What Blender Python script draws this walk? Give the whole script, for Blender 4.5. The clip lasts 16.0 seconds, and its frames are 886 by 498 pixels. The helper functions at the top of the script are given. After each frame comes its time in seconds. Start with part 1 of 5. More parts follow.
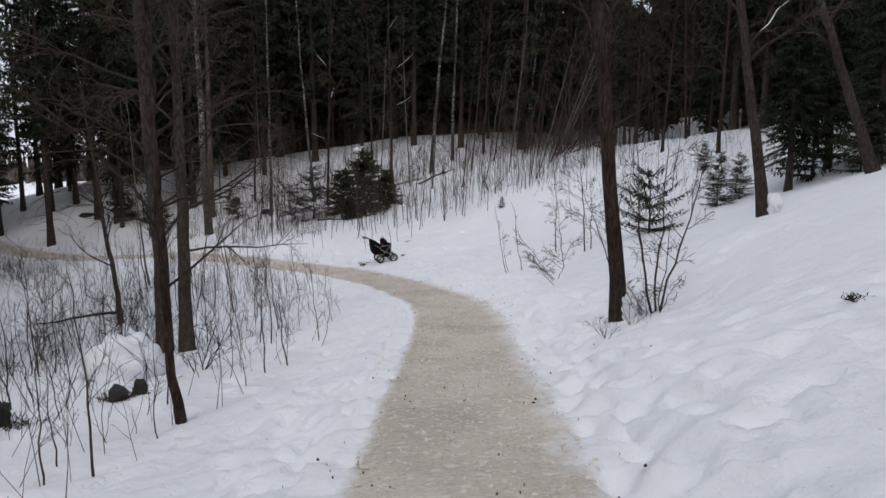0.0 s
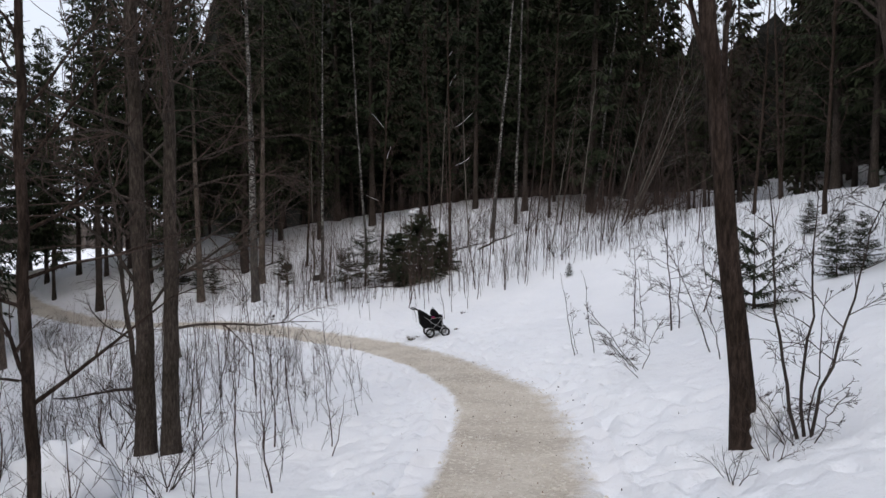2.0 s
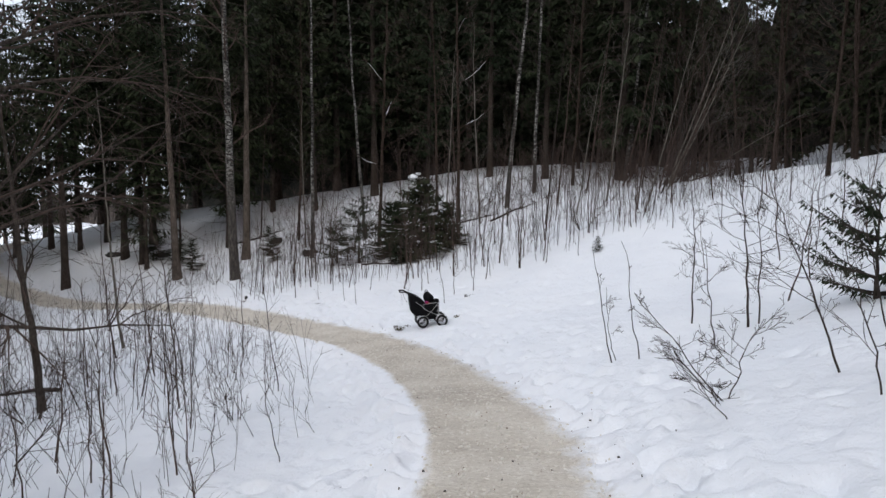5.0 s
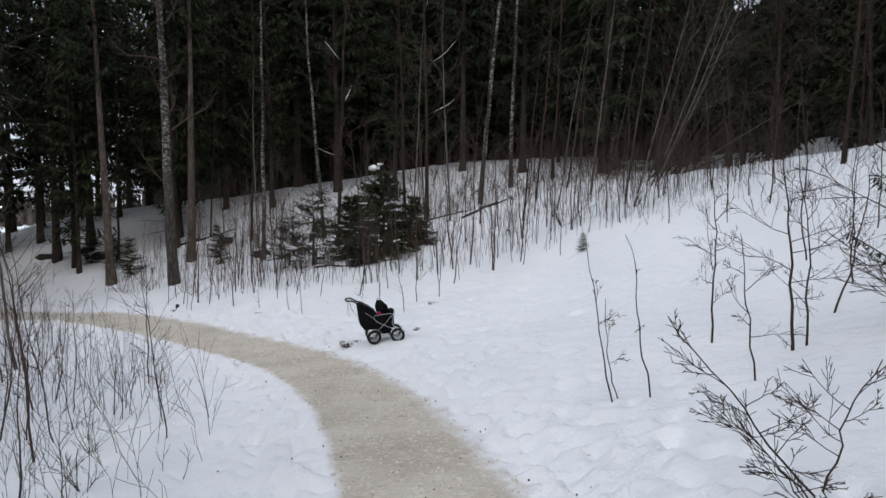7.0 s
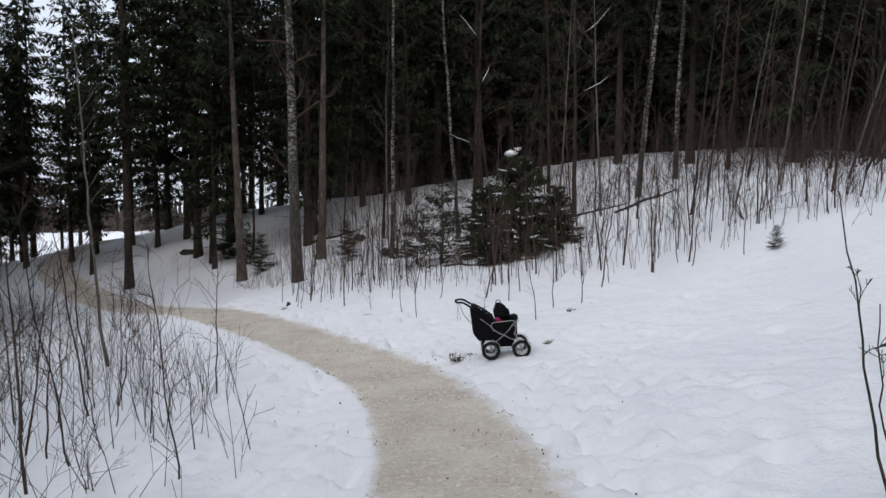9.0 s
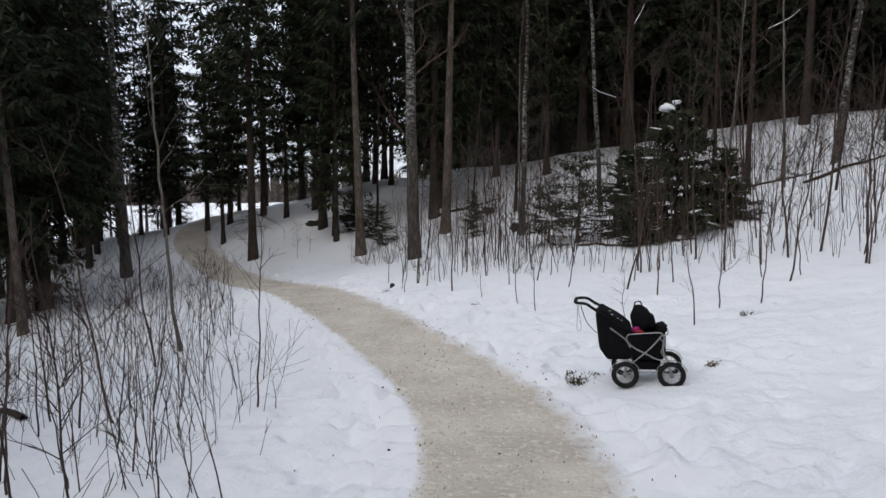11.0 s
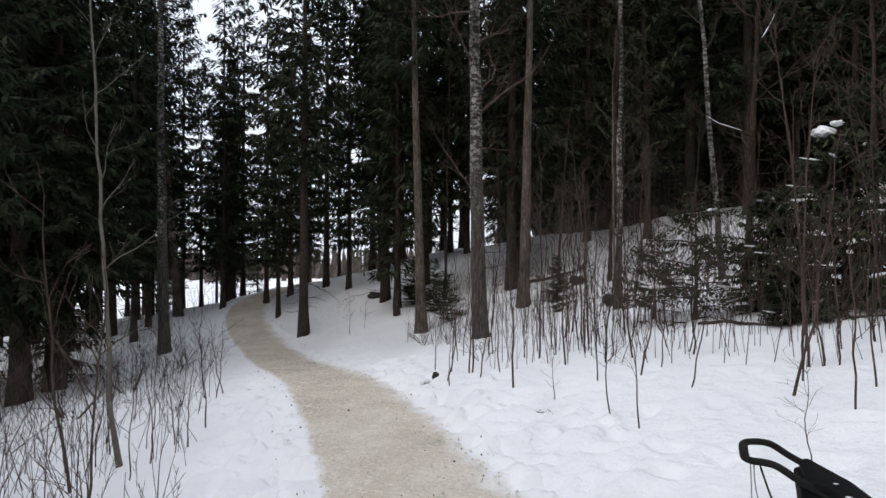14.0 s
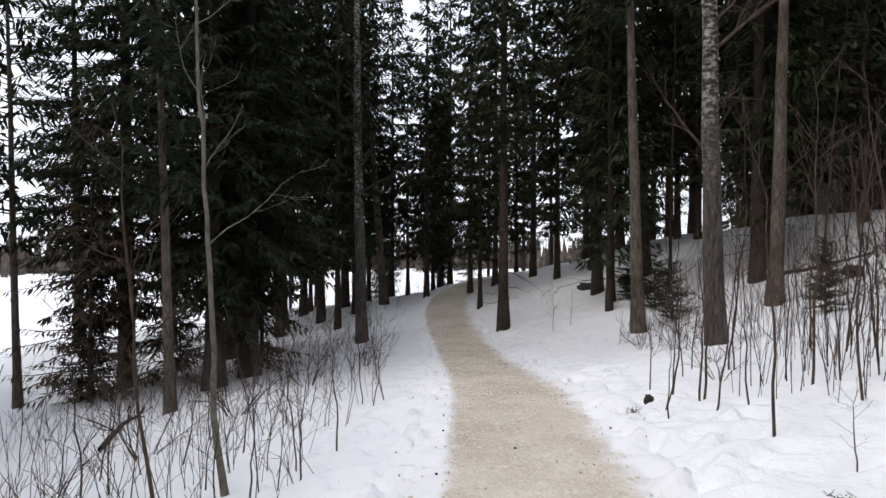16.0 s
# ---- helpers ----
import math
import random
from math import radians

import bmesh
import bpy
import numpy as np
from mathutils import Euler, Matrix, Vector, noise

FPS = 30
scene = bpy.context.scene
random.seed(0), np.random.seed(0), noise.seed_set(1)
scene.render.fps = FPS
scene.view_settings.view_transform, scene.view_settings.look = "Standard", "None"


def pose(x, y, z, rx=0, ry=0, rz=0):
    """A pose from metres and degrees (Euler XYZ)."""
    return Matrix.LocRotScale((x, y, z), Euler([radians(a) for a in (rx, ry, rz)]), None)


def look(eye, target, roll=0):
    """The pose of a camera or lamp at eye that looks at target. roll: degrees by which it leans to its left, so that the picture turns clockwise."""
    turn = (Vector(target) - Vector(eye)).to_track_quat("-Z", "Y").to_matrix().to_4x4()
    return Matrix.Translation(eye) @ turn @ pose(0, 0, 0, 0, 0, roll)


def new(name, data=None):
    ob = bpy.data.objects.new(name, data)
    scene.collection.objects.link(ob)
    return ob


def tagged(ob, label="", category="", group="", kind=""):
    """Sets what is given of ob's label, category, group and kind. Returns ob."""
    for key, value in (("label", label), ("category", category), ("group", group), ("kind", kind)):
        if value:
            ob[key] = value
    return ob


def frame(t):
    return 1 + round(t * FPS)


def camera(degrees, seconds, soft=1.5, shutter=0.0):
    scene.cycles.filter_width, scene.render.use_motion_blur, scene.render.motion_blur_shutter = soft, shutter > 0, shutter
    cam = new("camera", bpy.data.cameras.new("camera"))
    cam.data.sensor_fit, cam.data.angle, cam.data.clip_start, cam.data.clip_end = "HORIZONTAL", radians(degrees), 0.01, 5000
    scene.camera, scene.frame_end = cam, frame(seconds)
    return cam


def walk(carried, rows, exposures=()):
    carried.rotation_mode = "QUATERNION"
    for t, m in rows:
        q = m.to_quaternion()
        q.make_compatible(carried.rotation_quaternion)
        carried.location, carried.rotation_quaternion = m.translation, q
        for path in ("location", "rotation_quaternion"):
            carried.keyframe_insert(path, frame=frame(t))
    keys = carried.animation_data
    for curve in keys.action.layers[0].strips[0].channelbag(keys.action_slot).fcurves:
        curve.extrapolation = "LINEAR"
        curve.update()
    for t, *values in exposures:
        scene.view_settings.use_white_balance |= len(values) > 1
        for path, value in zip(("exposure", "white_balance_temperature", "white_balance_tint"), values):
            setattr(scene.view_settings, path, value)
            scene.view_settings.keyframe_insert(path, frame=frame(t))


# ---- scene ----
cam = camera(66.1, 16.0)
METRES, EYE, TILT, LEAN, TURN = 22.0, 1.65, -8.3, 0.0, 0.0
ROWS = [
    (0.0, 0.0, 0.0, 0.0, -0.0, 0.0, 0.0),
    (0.5, 0.0045, 0.0278, 0.002, 1.13, 0.22, -0.12),
    (1.0, 0.0078, 0.0563, 0.006, 2.89, 0.9, -0.42),
    (1.5, 0.0097, 0.0849, 0.0083, 4.51, 3.35, -0.57),
    (2.0, 0.0103, 0.1166, 0.0091, 5.56, 5.52, -0.75),
    (2.5, 0.0106, 0.1471, 0.01, 6.81, 6.58, -0.91),
    (3.0, 0.0098, 0.179, 0.0118, 7.71, 6.79, -0.97),
    (3.5, 0.013, 0.2117, 0.0117, 8.17, 6.95, -0.92),
    (4.0, 0.0169, 0.2412, 0.0124, 8.08, 5.07, -1.01),
    (6.5, 0.0178, 0.3951, 0.0239, 5.78, 3.16, -0.82),
    (7.0, 0.0212, 0.426, 0.0238, 5.51, 3.66, -0.76),
    (7.5, 0.023, 0.4607, 0.0242, 5.54, 4.17, -0.8),
    (8.0, 0.0241, 0.4932, 0.0228, 6.41, 4.5, -0.99),
    (8.5, 0.0228, 0.526, 0.0207, 11.33, 4.48, -1.68),
    (9.0, 0.0178, 0.561, 0.019, 18.3, 4.0, -2.61),
    (9.5, 0.012, 0.5955, 0.0192, 25.12, 2.76, -3.62),
    (12.0, -0.0234, 0.7437, 0.0342, 31.23, 1.04, -4.39),
    (12.5, -0.0326, 0.7703, 0.0333, 31.13, 3.01, -4.42),
    (13.0, -0.0464, 0.7985, 0.0337, 31.41, 4.73, -4.57),
    (13.5, -0.0602, 0.8266, 0.034, 32.36, 5.91, -4.62),
    (14.0, -0.0786, 0.8509, 0.0339, 38.66, 6.89, -5.31),
    (14.5, -0.0966, 0.8783, 0.0342, 47.14, 6.68, -6.28),
    (15.0, -0.116, 0.9044, 0.0347, 51.2, 6.15, -6.68),
    (15.5, -0.1363, 0.9271, 0.0369, 54.49, 5.22, -6.87),
    (16.0, -0.1531, 0.9517, 0.04, 57.24, 4.14, -7.07),
]
EXPOSURES = [(0.0, 0.2, 6550, 12), (1.0, 0.23, 6550, 12), (2.0, 0.41, 6550, 12), (3.5, 0.64, 6550, 12), (4.2, 0.6, 6500, 11), (6.5, 0.37, 6400, 10),
             (9.5, 0.36, 6450, 10), (12.5, 0.47, 6500, 10), (14.0, 0.67, 6550, 10), (16.0, 0.92, 6720, 11)]
walk(cam, [(t, pose(0, 0, EYE, TILT, LEAN, TURN) @ pose(METRES * x, METRES * y, METRES * z, 90 + pitch, roll, yaw)) for t, x, y, z, yaw, pitch, roll in ROWS], EXPOSURES)

# ---- sky and sun: an even overcast day ----
world = bpy.data.worlds.new("overcast_sky")
world.use_nodes = True
wn, wl = world.node_tree.nodes, world.node_tree.links
sky = wn.new("ShaderNodeTexSky")
sky.sky_type, sky.sun_disc, sky.sun_elevation, sky.sun_rotation = "NISHITA", False, radians(38), radians(150)
sky.air_density, sky.dust_density, sky.ozone_density = 1.0, 5.0, 1.0
cloud = wn.new("ShaderNodeMix")
cloud.data_type = "RGBA"
cloud.inputs[0].default_value = 0.82
cloud.inputs[7].default_value = (4.95, 5.3, 5.9, 1)
wl.new(sky.outputs["Color"], cloud.inputs[6])
wl.new(cloud.outputs[2], wn["Background"].inputs["Color"])
wn["Background"].inputs["Strength"].default_value = 0.14
scene.world = world
sun = new("sun", bpy.data.lights.new("sun", "SUN"))
sun.data.energy, sun.data.angle, sun.data.color = 0.7, radians(30), (1.0, 0.97, 0.93)
sun.matrix_world = look((-20, -35, 40), (0, 0, 0))

# ---- materials ----
HALF_WIDTH = 0.68  # of the trodden path


def material(name, rough=0.8, metal=0.0, spec=0.3):
    m = bpy.data.materials.new(name)
    m.use_nodes = True
    nt = m.node_tree
    b = nt.nodes["Principled BSDF"]
    b.inputs["Roughness"].default_value, b.inputs["Metallic"].default_value = rough, metal
    b.inputs["Specular IOR Level"].default_value = spec
    return m, nt, b


def node(nt, kind, **values):
    n = nt.nodes.new(kind)
    for key, value in values.items():
        n.inputs[key.replace("_", " ")].default_value = value
    return n


def coords(nt, scale=(1, 1, 1), source="Object"):
    c = nt.nodes.new("ShaderNodeTexCoord")
    m = nt.nodes.new("ShaderNodeMapping")
    m.inputs["Scale"].default_value = scale
    nt.links.new(c.outputs[source], m.inputs["Vector"])
    return m.outputs["Vector"]


def ramp(nt, fac, stops):
    r = nt.nodes.new("ShaderNodeValToRGB")
    e = r.color_ramp.elements
    while len(e) < len(stops):
        e.new(0.5)
    for el, (p, c) in zip(e, stops):
        el.position, el.color = p, (*c, 1)
    nt.links.new(fac, r.inputs["Fac"])
    return r.outputs["Color"]


def noise_fac(nt, vec, scale, detail=4.0, rough=0.55):
    n = node(nt, "ShaderNodeTexNoise", Scale=scale, Detail=detail, Roughness=rough)
    nt.links.new(vec, n.inputs["Vector"])
    return n.outputs["Fac"]


def mixed(nt, fac, a, b, mode="MIX"):
    n = nt.nodes.new("ShaderNodeMix")
    n.data_type, n.blend_type = "RGBA", mode
    fin, ain, bin_ = n.inputs[0], n.inputs[6], n.inputs[7]
    for sock, value in ((fin, fac), (ain, a), (bin_, b)):
        if isinstance(value, (int, float)):
            sock.default_value = value
        elif isinstance(value, tuple):
            sock.default_value = (*value, 1)
        else:
            nt.links.new(value, sock)
    return n.outputs[2]


def bumped(nt, b, height, strength, distance):
    n = node(nt, "ShaderNodeBump", Strength=strength, Distance=distance)
    nt.links.new(height, n.inputs["Height"])
    nt.links.new(n.outputs["Normal"], b.inputs["Normal"])


def snow_material():
    m, nt, b = material("snow", 0.75, 0, 0.15)
    v = coords(nt)
    col = ramp(nt, noise_fac(nt, v, 0.6, 5), [(0.3, (0.82, 0.84, 0.88)), (0.7, (0.88, 0.895, 0.925))])
    speck = ramp(nt, noise_fac(nt, v, 26, 3, 0.7), [(0.27, (0.35, 0.3, 0.26)), (0.3, (1, 1, 1))])
    nt.links.new(mixed(nt, 0.5, col, speck, "MULTIPLY"), b.inputs["Base Color"])
    rough = noise_fac(nt, v, 6, 8, 0.65)
    bumped(nt, b, rough, 0.75, 0.08)
    return m


def path_material():
    m, nt, b = material("trodden_path", 0.8, 0, 0.2)
    v = coords(nt)
    n1 = noise_fac(nt, v, 1.1, 5)
    base = ramp(nt, n1, [(0.3, (0.47, 0.425, 0.365)), (0.5, (0.58, 0.53, 0.46)), (0.72, (0.68, 0.635, 0.565))])
    vs = coords(nt, (7.0, 11.0, 7.0))
    patches = ramp(nt, noise_fac(nt, vs, 1.6, 5, 0.65), [(0.55, (0, 0, 0)), (0.63, (0.85, 0.85, 0.85))])
    col = mixed(nt, patches, base, (0.72, 0.68, 0.61))
    grit = ramp(nt, noise_fac(nt, coords(nt, (24, 34, 24)), 1.0, 5, 0.75), [(0.3, (0.28, 0.2, 0.14)), (0.38, (0.82, 0.78, 0.73)), (0.55, (1.06, 1.05, 1.04))])
    col = mixed(nt, 0.75, col, grit, "MULTIPLY")
    # the sand thins out towards the snow on both sides
    at = nt.nodes.new("ShaderNodeAttribute")
    at.attribute_name = "edge"
    wob = noise_fac(nt, v, 2.6, 8, 0.72)
    mm = nt.nodes.new("ShaderNodeMath")
    mm.operation = "MULTIPLY_ADD"
    nt.links.new(wob, mm.inputs[0])
    mm.inputs[1].default_value = 0.75
    nt.links.new(at.outputs["Fac"], mm.inputs[2])
    mr = nt.nodes.new("ShaderNodeMapRange")
    mr.inputs["From Min"].default_value, mr.inputs["From Max"].default_value = HALF_WIDTH + 0.22, HALF_WIDTH + 0.5
    nt.links.new(mm.outputs[0], mr.inputs["Value"])
    edge = mr.outputs[0]
    nt.links.new(mixed(nt, edge, col, (0.85, 0.86, 0.89)), b.inputs["Base Color"])
    bumped(nt, b, noise_fac(nt, v, 13, 8, 0.7), 0.6, 0.05)
    return m


def bark_material(name, dark, mid, light, stretch=7.0):
    m, nt, b = material(name, 0.95, 0, 0.1)
    v = coords(nt, (stretch * 4.5, stretch * 4.5, stretch * 1.0))
    n = noise_fac(nt, v, 1.0, 8, 0.72)
    col = ramp(nt, n, [(0.33, dark), (0.5, mid), (0.68, light)])
    big = ramp(nt, noise_fac(nt, coords(nt), 1.3, 3), [(0.35, (0.65, 0.65, 0.6)), (0.65, (1.1, 1.1, 1.1))])
    nt.links.new(mixed(nt, 1.0, col, big, "MULTIPLY"), b.inputs["Base Color"])
    bumped(nt, b, n, 0.9, 0.035)
    return m


def birch_material(name, foot):
    m, nt, b = material(name, 0.8, 0, 0.2)
    v = coords(nt, (9, 9, 17))
    marks = ramp(nt, noise_fac(nt, v, 1.0, 5, 0.6), [(0.45, (0.04, 0.036, 0.033)), (0.58, (0.3, 0.29, 0.27))])
    big = ramp(nt, noise_fac(nt, coords(nt, (3, 3, 1.2)), 1.0, 4, 0.7), [(0.42, (0.12, 0.11, 0.1)), (0.6, (1, 1, 1))])
    col = mixed(nt, 0.85, marks, big, "MULTIPLY")
    # old rough bark at the foot of the trunk
    sep = nt.nodes.new("ShaderNodeSeparateXYZ")
    nt.links.new(coords(nt), sep.inputs[0])
    mm = nt.nodes.new("ShaderNodeMath")
    mm.operation = "MULTIPLY_ADD"
    nt.links.new(noise_fac(nt, coords(nt), 2.0, 4), mm.inputs[0])
    mm.inputs[1].default_value = 2.0
    nt.links.new(sep.outputs[2], mm.inputs[2])
    mr = nt.nodes.new("ShaderNodeMapRange")
    mr.inputs["From Min"].default_value, mr.inputs["From Max"].default_value = foot, foot + 2.2
    nt.links.new(mm.outputs[0], mr.inputs["Value"])
    old = ramp(nt, noise_fac(nt, coords(nt, (20, 20, 4)), 1.0, 5, 0.7), [(0.4, (0.03, 0.027, 0.025)), (0.7, (0.13, 0.115, 0.1))])
    nt.links.new(mixed(nt, mr.outputs[0], old, col), b.inputs["Base Color"])
    bumped(nt, b, noise_fac(nt, v, 1.0, 5), 0.4, 0.02)
    return m


def plain_material(name, c1, c2, scale=6.0, rough=0.9, metal=0.0, spec=0.2, lift=0.2):
    m, nt, b = material(name, rough, metal, spec)
    n = noise_fac(nt, coords(nt), scale, 5, 0.6)
    nt.links.new(ramp(nt, n, [(0.3, c1), (0.7, c2)]), b.inputs["Base Color"])
    bumped(nt, b, n, lift, 0.01)
    return m


def needle_material(name, c1, c2):
    m, nt, b = material(name, 0.9, 0, 0.05)
    g = nt.nodes.new("ShaderNodeNewGeometry")
    o = nt.nodes.new("ShaderNodeObjectInfo")
    col = ramp(nt, g.outputs["Random Per Island"], [(0.0, c1), (1.0, c2)])
    tone = ramp(nt, o.outputs["Random"], [(0.0, (0.75, 0.8, 0.8)), (1.0, (1.15, 1.1, 1.0))])
    nt.links.new(mixed(nt, 1.0, col, tone, "MULTIPLY"), b.inputs["Base Color"])
    return m


SNOW = snow_material()
PATH = path_material()
BARK_BROWN = bark_material("brown_bark", (0.014, 0.01, 0.008), (0.046, 0.032, 0.026), (0.105, 0.076, 0.062))
BARK_GREY = bark_material("grey_bark", (0.022, 0.018, 0.016), (0.07, 0.056, 0.048), (0.14, 0.118, 0.1), 9.0)
BARK_PINE = bark_material("pine_bark", (0.042, 0.034, 0.029), (0.115, 0.093, 0.08), (0.2, 0.17, 0.148), 5.0)
BARK_SPRUCE = bark_material("spruce_bark", (0.02, 0.016, 0.014), (0.06, 0.047, 0.04), (0.11, 0.09, 0.078), 8.0)
BIRCH_OLD = birch_material("old_birch_bark", 3.4)
BIRCH = birch_material("birch_bark", 0.4)
TWIG = plain_material("twig_bark", (0.022, 0.017, 0.015), (0.065, 0.05, 0.043), 9.0)
TWIG_RED = plain_material("reddish_twig_bark", (0.038, 0.026, 0.022), (0.1, 0.07, 0.057), 9.0)
TWIG_PALE = plain_material("pale_twig_bark", (0.08, 0.072, 0.06), (0.18, 0.165, 0.14), 9.0)
NEEDLE = needle_material("spruce_needles", (0.017, 0.022, 0.013), (0.045, 0.055, 0.033))
NEEDLE_DRY = needle_material("dry_spruce_twigs", (0.035, 0.027, 0.021), (0.1, 0.077, 0.06))

# ---- the lie of the land ----
PLANE = (-1.23, 0.131, 0.056)
MOUNDS = {
    -35: (0, 0, 0, 0.02, 0.23, 0.32, -0.08, 0),
    -28: (0, 0, -0.02, -0.1, -0.48, -0.07, 0.44, 0.14),
    -21: (0, -0.02, -0.18, -0.56, -0.31, -0.62, 0.39, 0.83),
    -14: (-0.05, -0.08, -0.88, -1.48, 0.24, -1.11, 0.41, 0.39),
    -7: (0.07, 0.86, 0.41, -0.51, -0.1, -0.6, 0.01, 0.86),
    0: (0.8, -0.32, -0.96, -0.21, -1.28, 0.03, 0.09, 0.72),
    7: (0.69, 0.9, 0.86, -0.97, 0.32, 0.23, -0.3, 0.73),
    14: (-0.06, 0.19, 0.86, 0.17, 0.65, -0.21, 0.08, -1.75),
}

PATH_LINE = [(0.15, -14), (0.15, -7), (0.15, 0), (0.17, 4), (0.22, 7), (0.27, 10.3), (0.1, 13.3), (-0.6, 16), (-1.8, 18.8), (-3.2, 20.9), (-5.0, 22.5), (-7.4, 24.3),
             (-10.5, 26.4), (-14.4, 28.8), (-18.5, 31.1), (-21.6, 32.7), (-24.2, 34.3), (-26.4, 36.6), (-27.6, 40), (-28.2, 46), (-30, 54)]


def spline(points, step):
    p = np.array(points, float)
    out = []
    for i in range(len(p) - 1):
        a, b, c, d = p[max(i - 1, 0)], p[i], p[i + 1], p[min(i + 2, len(p) - 1)]
        n = max(2, int(np.linalg.norm(c - b) / step))
        u = np.linspace(0, 1, n, endpoint=False)[:, None]
        out.append(0.5 * (2 * b + (c - a) * u + (2 * a - 5 * b + 4 * c - d) * u ** 2 + (3 * b - a - 3 * c + d) * u ** 3))
    return np.vstack(out + [p[-1:]])


LINE = spline(PATH_LINE, 0.06)
COARSE = LINE[::6]


def smooth(a, b, x):
    u = np.clip((np.asarray(x, float) - a) / (b - a), 0, 1)
    return u * u * (3 - 2 * u)


def raw_height(x, y):
    x, y = np.asarray(x, float), np.asarray(y, float)
    xc, yc = np.clip(x, -60, 26), np.clip(y, -14, 60)
    z = PLANE[0] + PLANE[1] * xc + PLANE[2] * yc
    for cx, amps in MOUNDS.items():
        for k, a in enumerate(amps):
            if a:
                z = z + a * np.exp(-((x - cx) ** 2 + (y - (7 * k - 3)) ** 2) / (2 * 5.25 ** 2))
    z = z - 0.3 * np.exp(-((x - 2.4) ** 2 + (y - 8.5) ** 2) / (2 * 1.25 ** 2))
    lake = smooth(-34, -62, x)
    return z * (1 - lake) - 6.2 * lake


def hash_grid(ix, iy, seed):
    h = (ix.astype(np.int64) * 374761393 + iy.astype(np.int64) * 668265263 + seed * 974711) & 0xFFFFFFFF
    h = ((h ^ (h >> 13)) * 1274126177) & 0xFFFFFFFF
    return ((h ^ (h >> 16)) & 0xFFFF) / 65535.0


def value_noise(x, y, size, seed):
    x, y = np.asarray(x, float) / size, np.asarray(y, float) / size
    ix, iy = np.floor(x), np.floor(y)
    fx, fy = x - ix, y - iy
    fx, fy = fx * fx * (3 - 2 * fx), fy * fy * (3 - 2 * fy)
    a, b = hash_grid(ix, iy, seed), hash_grid(ix + 1, iy, seed)
    c, d = hash_grid(ix, iy + 1, seed), hash_grid(ix + 1, iy + 1, seed)
    return (a * (1 - fx) + b * fx) * (1 - fy) + (c * (1 - fx) + d * fx) * fy - 0.5


def path_near(x, y):
    """Distance to the path's middle line and the height of the ground there."""
    x, y = np.ravel(x), np.ravel(y)
    dist, idx = np.empty(len(x)), np.empty(len(x), int)
    for k in range(0, len(x), 20000):
        d2 = (x[k:k + 20000, None] - COARSE[None, :, 0]) ** 2 + (y[k:k + 20000, None] - COARSE[None, :, 1]) ** 2
        idx[k:k + 20000] = d2.argmin(1)
        dist[k:k + 20000] = np.sqrt(d2.min(1))
    return dist, idx


COARSE_Z = raw_height(COARSE[:, 0], COARSE[:, 1])
COARSE_T = np.gradient(COARSE, axis=0)
COARSE_RISE = np.gradient(COARSE_Z) / np.linalg.norm(COARSE_T, axis=1)
COARSE_T /= np.linalg.norm(COARSE_T, axis=1)[:, None]


PARKED = (-1.865, 21.93)  # where the pushchair stands


def ground_height(x, y, fine=True):
    shape = np.shape(x)
    x, y = np.ravel(np.asarray(x, float)), np.ravel(np.asarray(y, float))
    z = raw_height(x, y)
    near = (x > -34) & (x < 8) & (y > -16) & (y < 56)
    d, inner = np.full(len(x), 99.0), np.zeros(len(x))
    if near.any():
        dn, idx = path_near(x[near], y[near])
        d[near] = dn
        flat = 1 - smooth(0.5, 1.7, dn)
        step = (x[near] - COARSE[idx, 0]) * COARSE_T[idx, 0] + (y[near] - COARSE[idx, 1]) * COARSE_T[idx, 1]
        inner[near] = smooth(-0.2, 0.2, (y[near] - COARSE[idx, 1]) * COARSE_T[idx, 0] - (x[near] - COARSE[idx, 0]) * COARSE_T[idx, 1])
        z[near] = z[near] * (1 - 0.8 * flat) + 0.8 * flat * (COARSE_Z[idx] + step * COARSE_RISE[idx])
    if fine:
        bank = smooth(HALF_WIDTH - 0.12, HALF_WIDTH + 0.45, d)
        z = z + (0.02 + 0.045 * inner * np.exp(-np.maximum(d - HALF_WIDTH, 0) / 1.5)) * bank
        lumpy = np.exp(-np.maximum(d - HALF_WIDTH, 0) / 0.9)
        parked = np.exp(-((x - PARKED[0]) ** 2 + (y - PARKED[1]) ** 2) / 0.55 ** 2)
        z = z + 0.035 * parked
        bank = bank * (1 - 0.9 * parked)
        z = z + bank * (0.035 + 0.12 * lumpy) * value_noise(x, y, 0.3, 3) + bank * (0.025 + 0.07 * lumpy) * value_noise(x, y, 0.17, 4)
        z = z + bank * 0.09 * value_noise(x, y, 1.1, 5) + 0.22 * smooth(1.0, 3.5, d) * value_noise(x, y, 2.7, 6)
    return z.reshape(shape)


def zed(x, y):
    return float(ground_height(np.array([x]), np.array([y]))[0])


# ---- meshes ----


def linked(name, mesh, parent=None, label="", kind=""):
    ob = new(name, mesh)
    if kind:
        ob["kind"] = kind
    if parent is not None:
        ob.parent = parent
    if label:
        ob["label"] = label
    return ob


def mesh_from(name, verts, faces, mat, smooth_faces=True):
    me = bpy.data.meshes.new(name)
    me.from_pydata(verts if isinstance(verts, list) else verts.tolist(), [], faces if isinstance(faces, list) else faces.tolist())
    me.materials.append(mat)
    if smooth_faces:
        me.polygons.foreach_set("use_smooth", np.ones(len(me.polygons), bool))
    me.update()
    return me


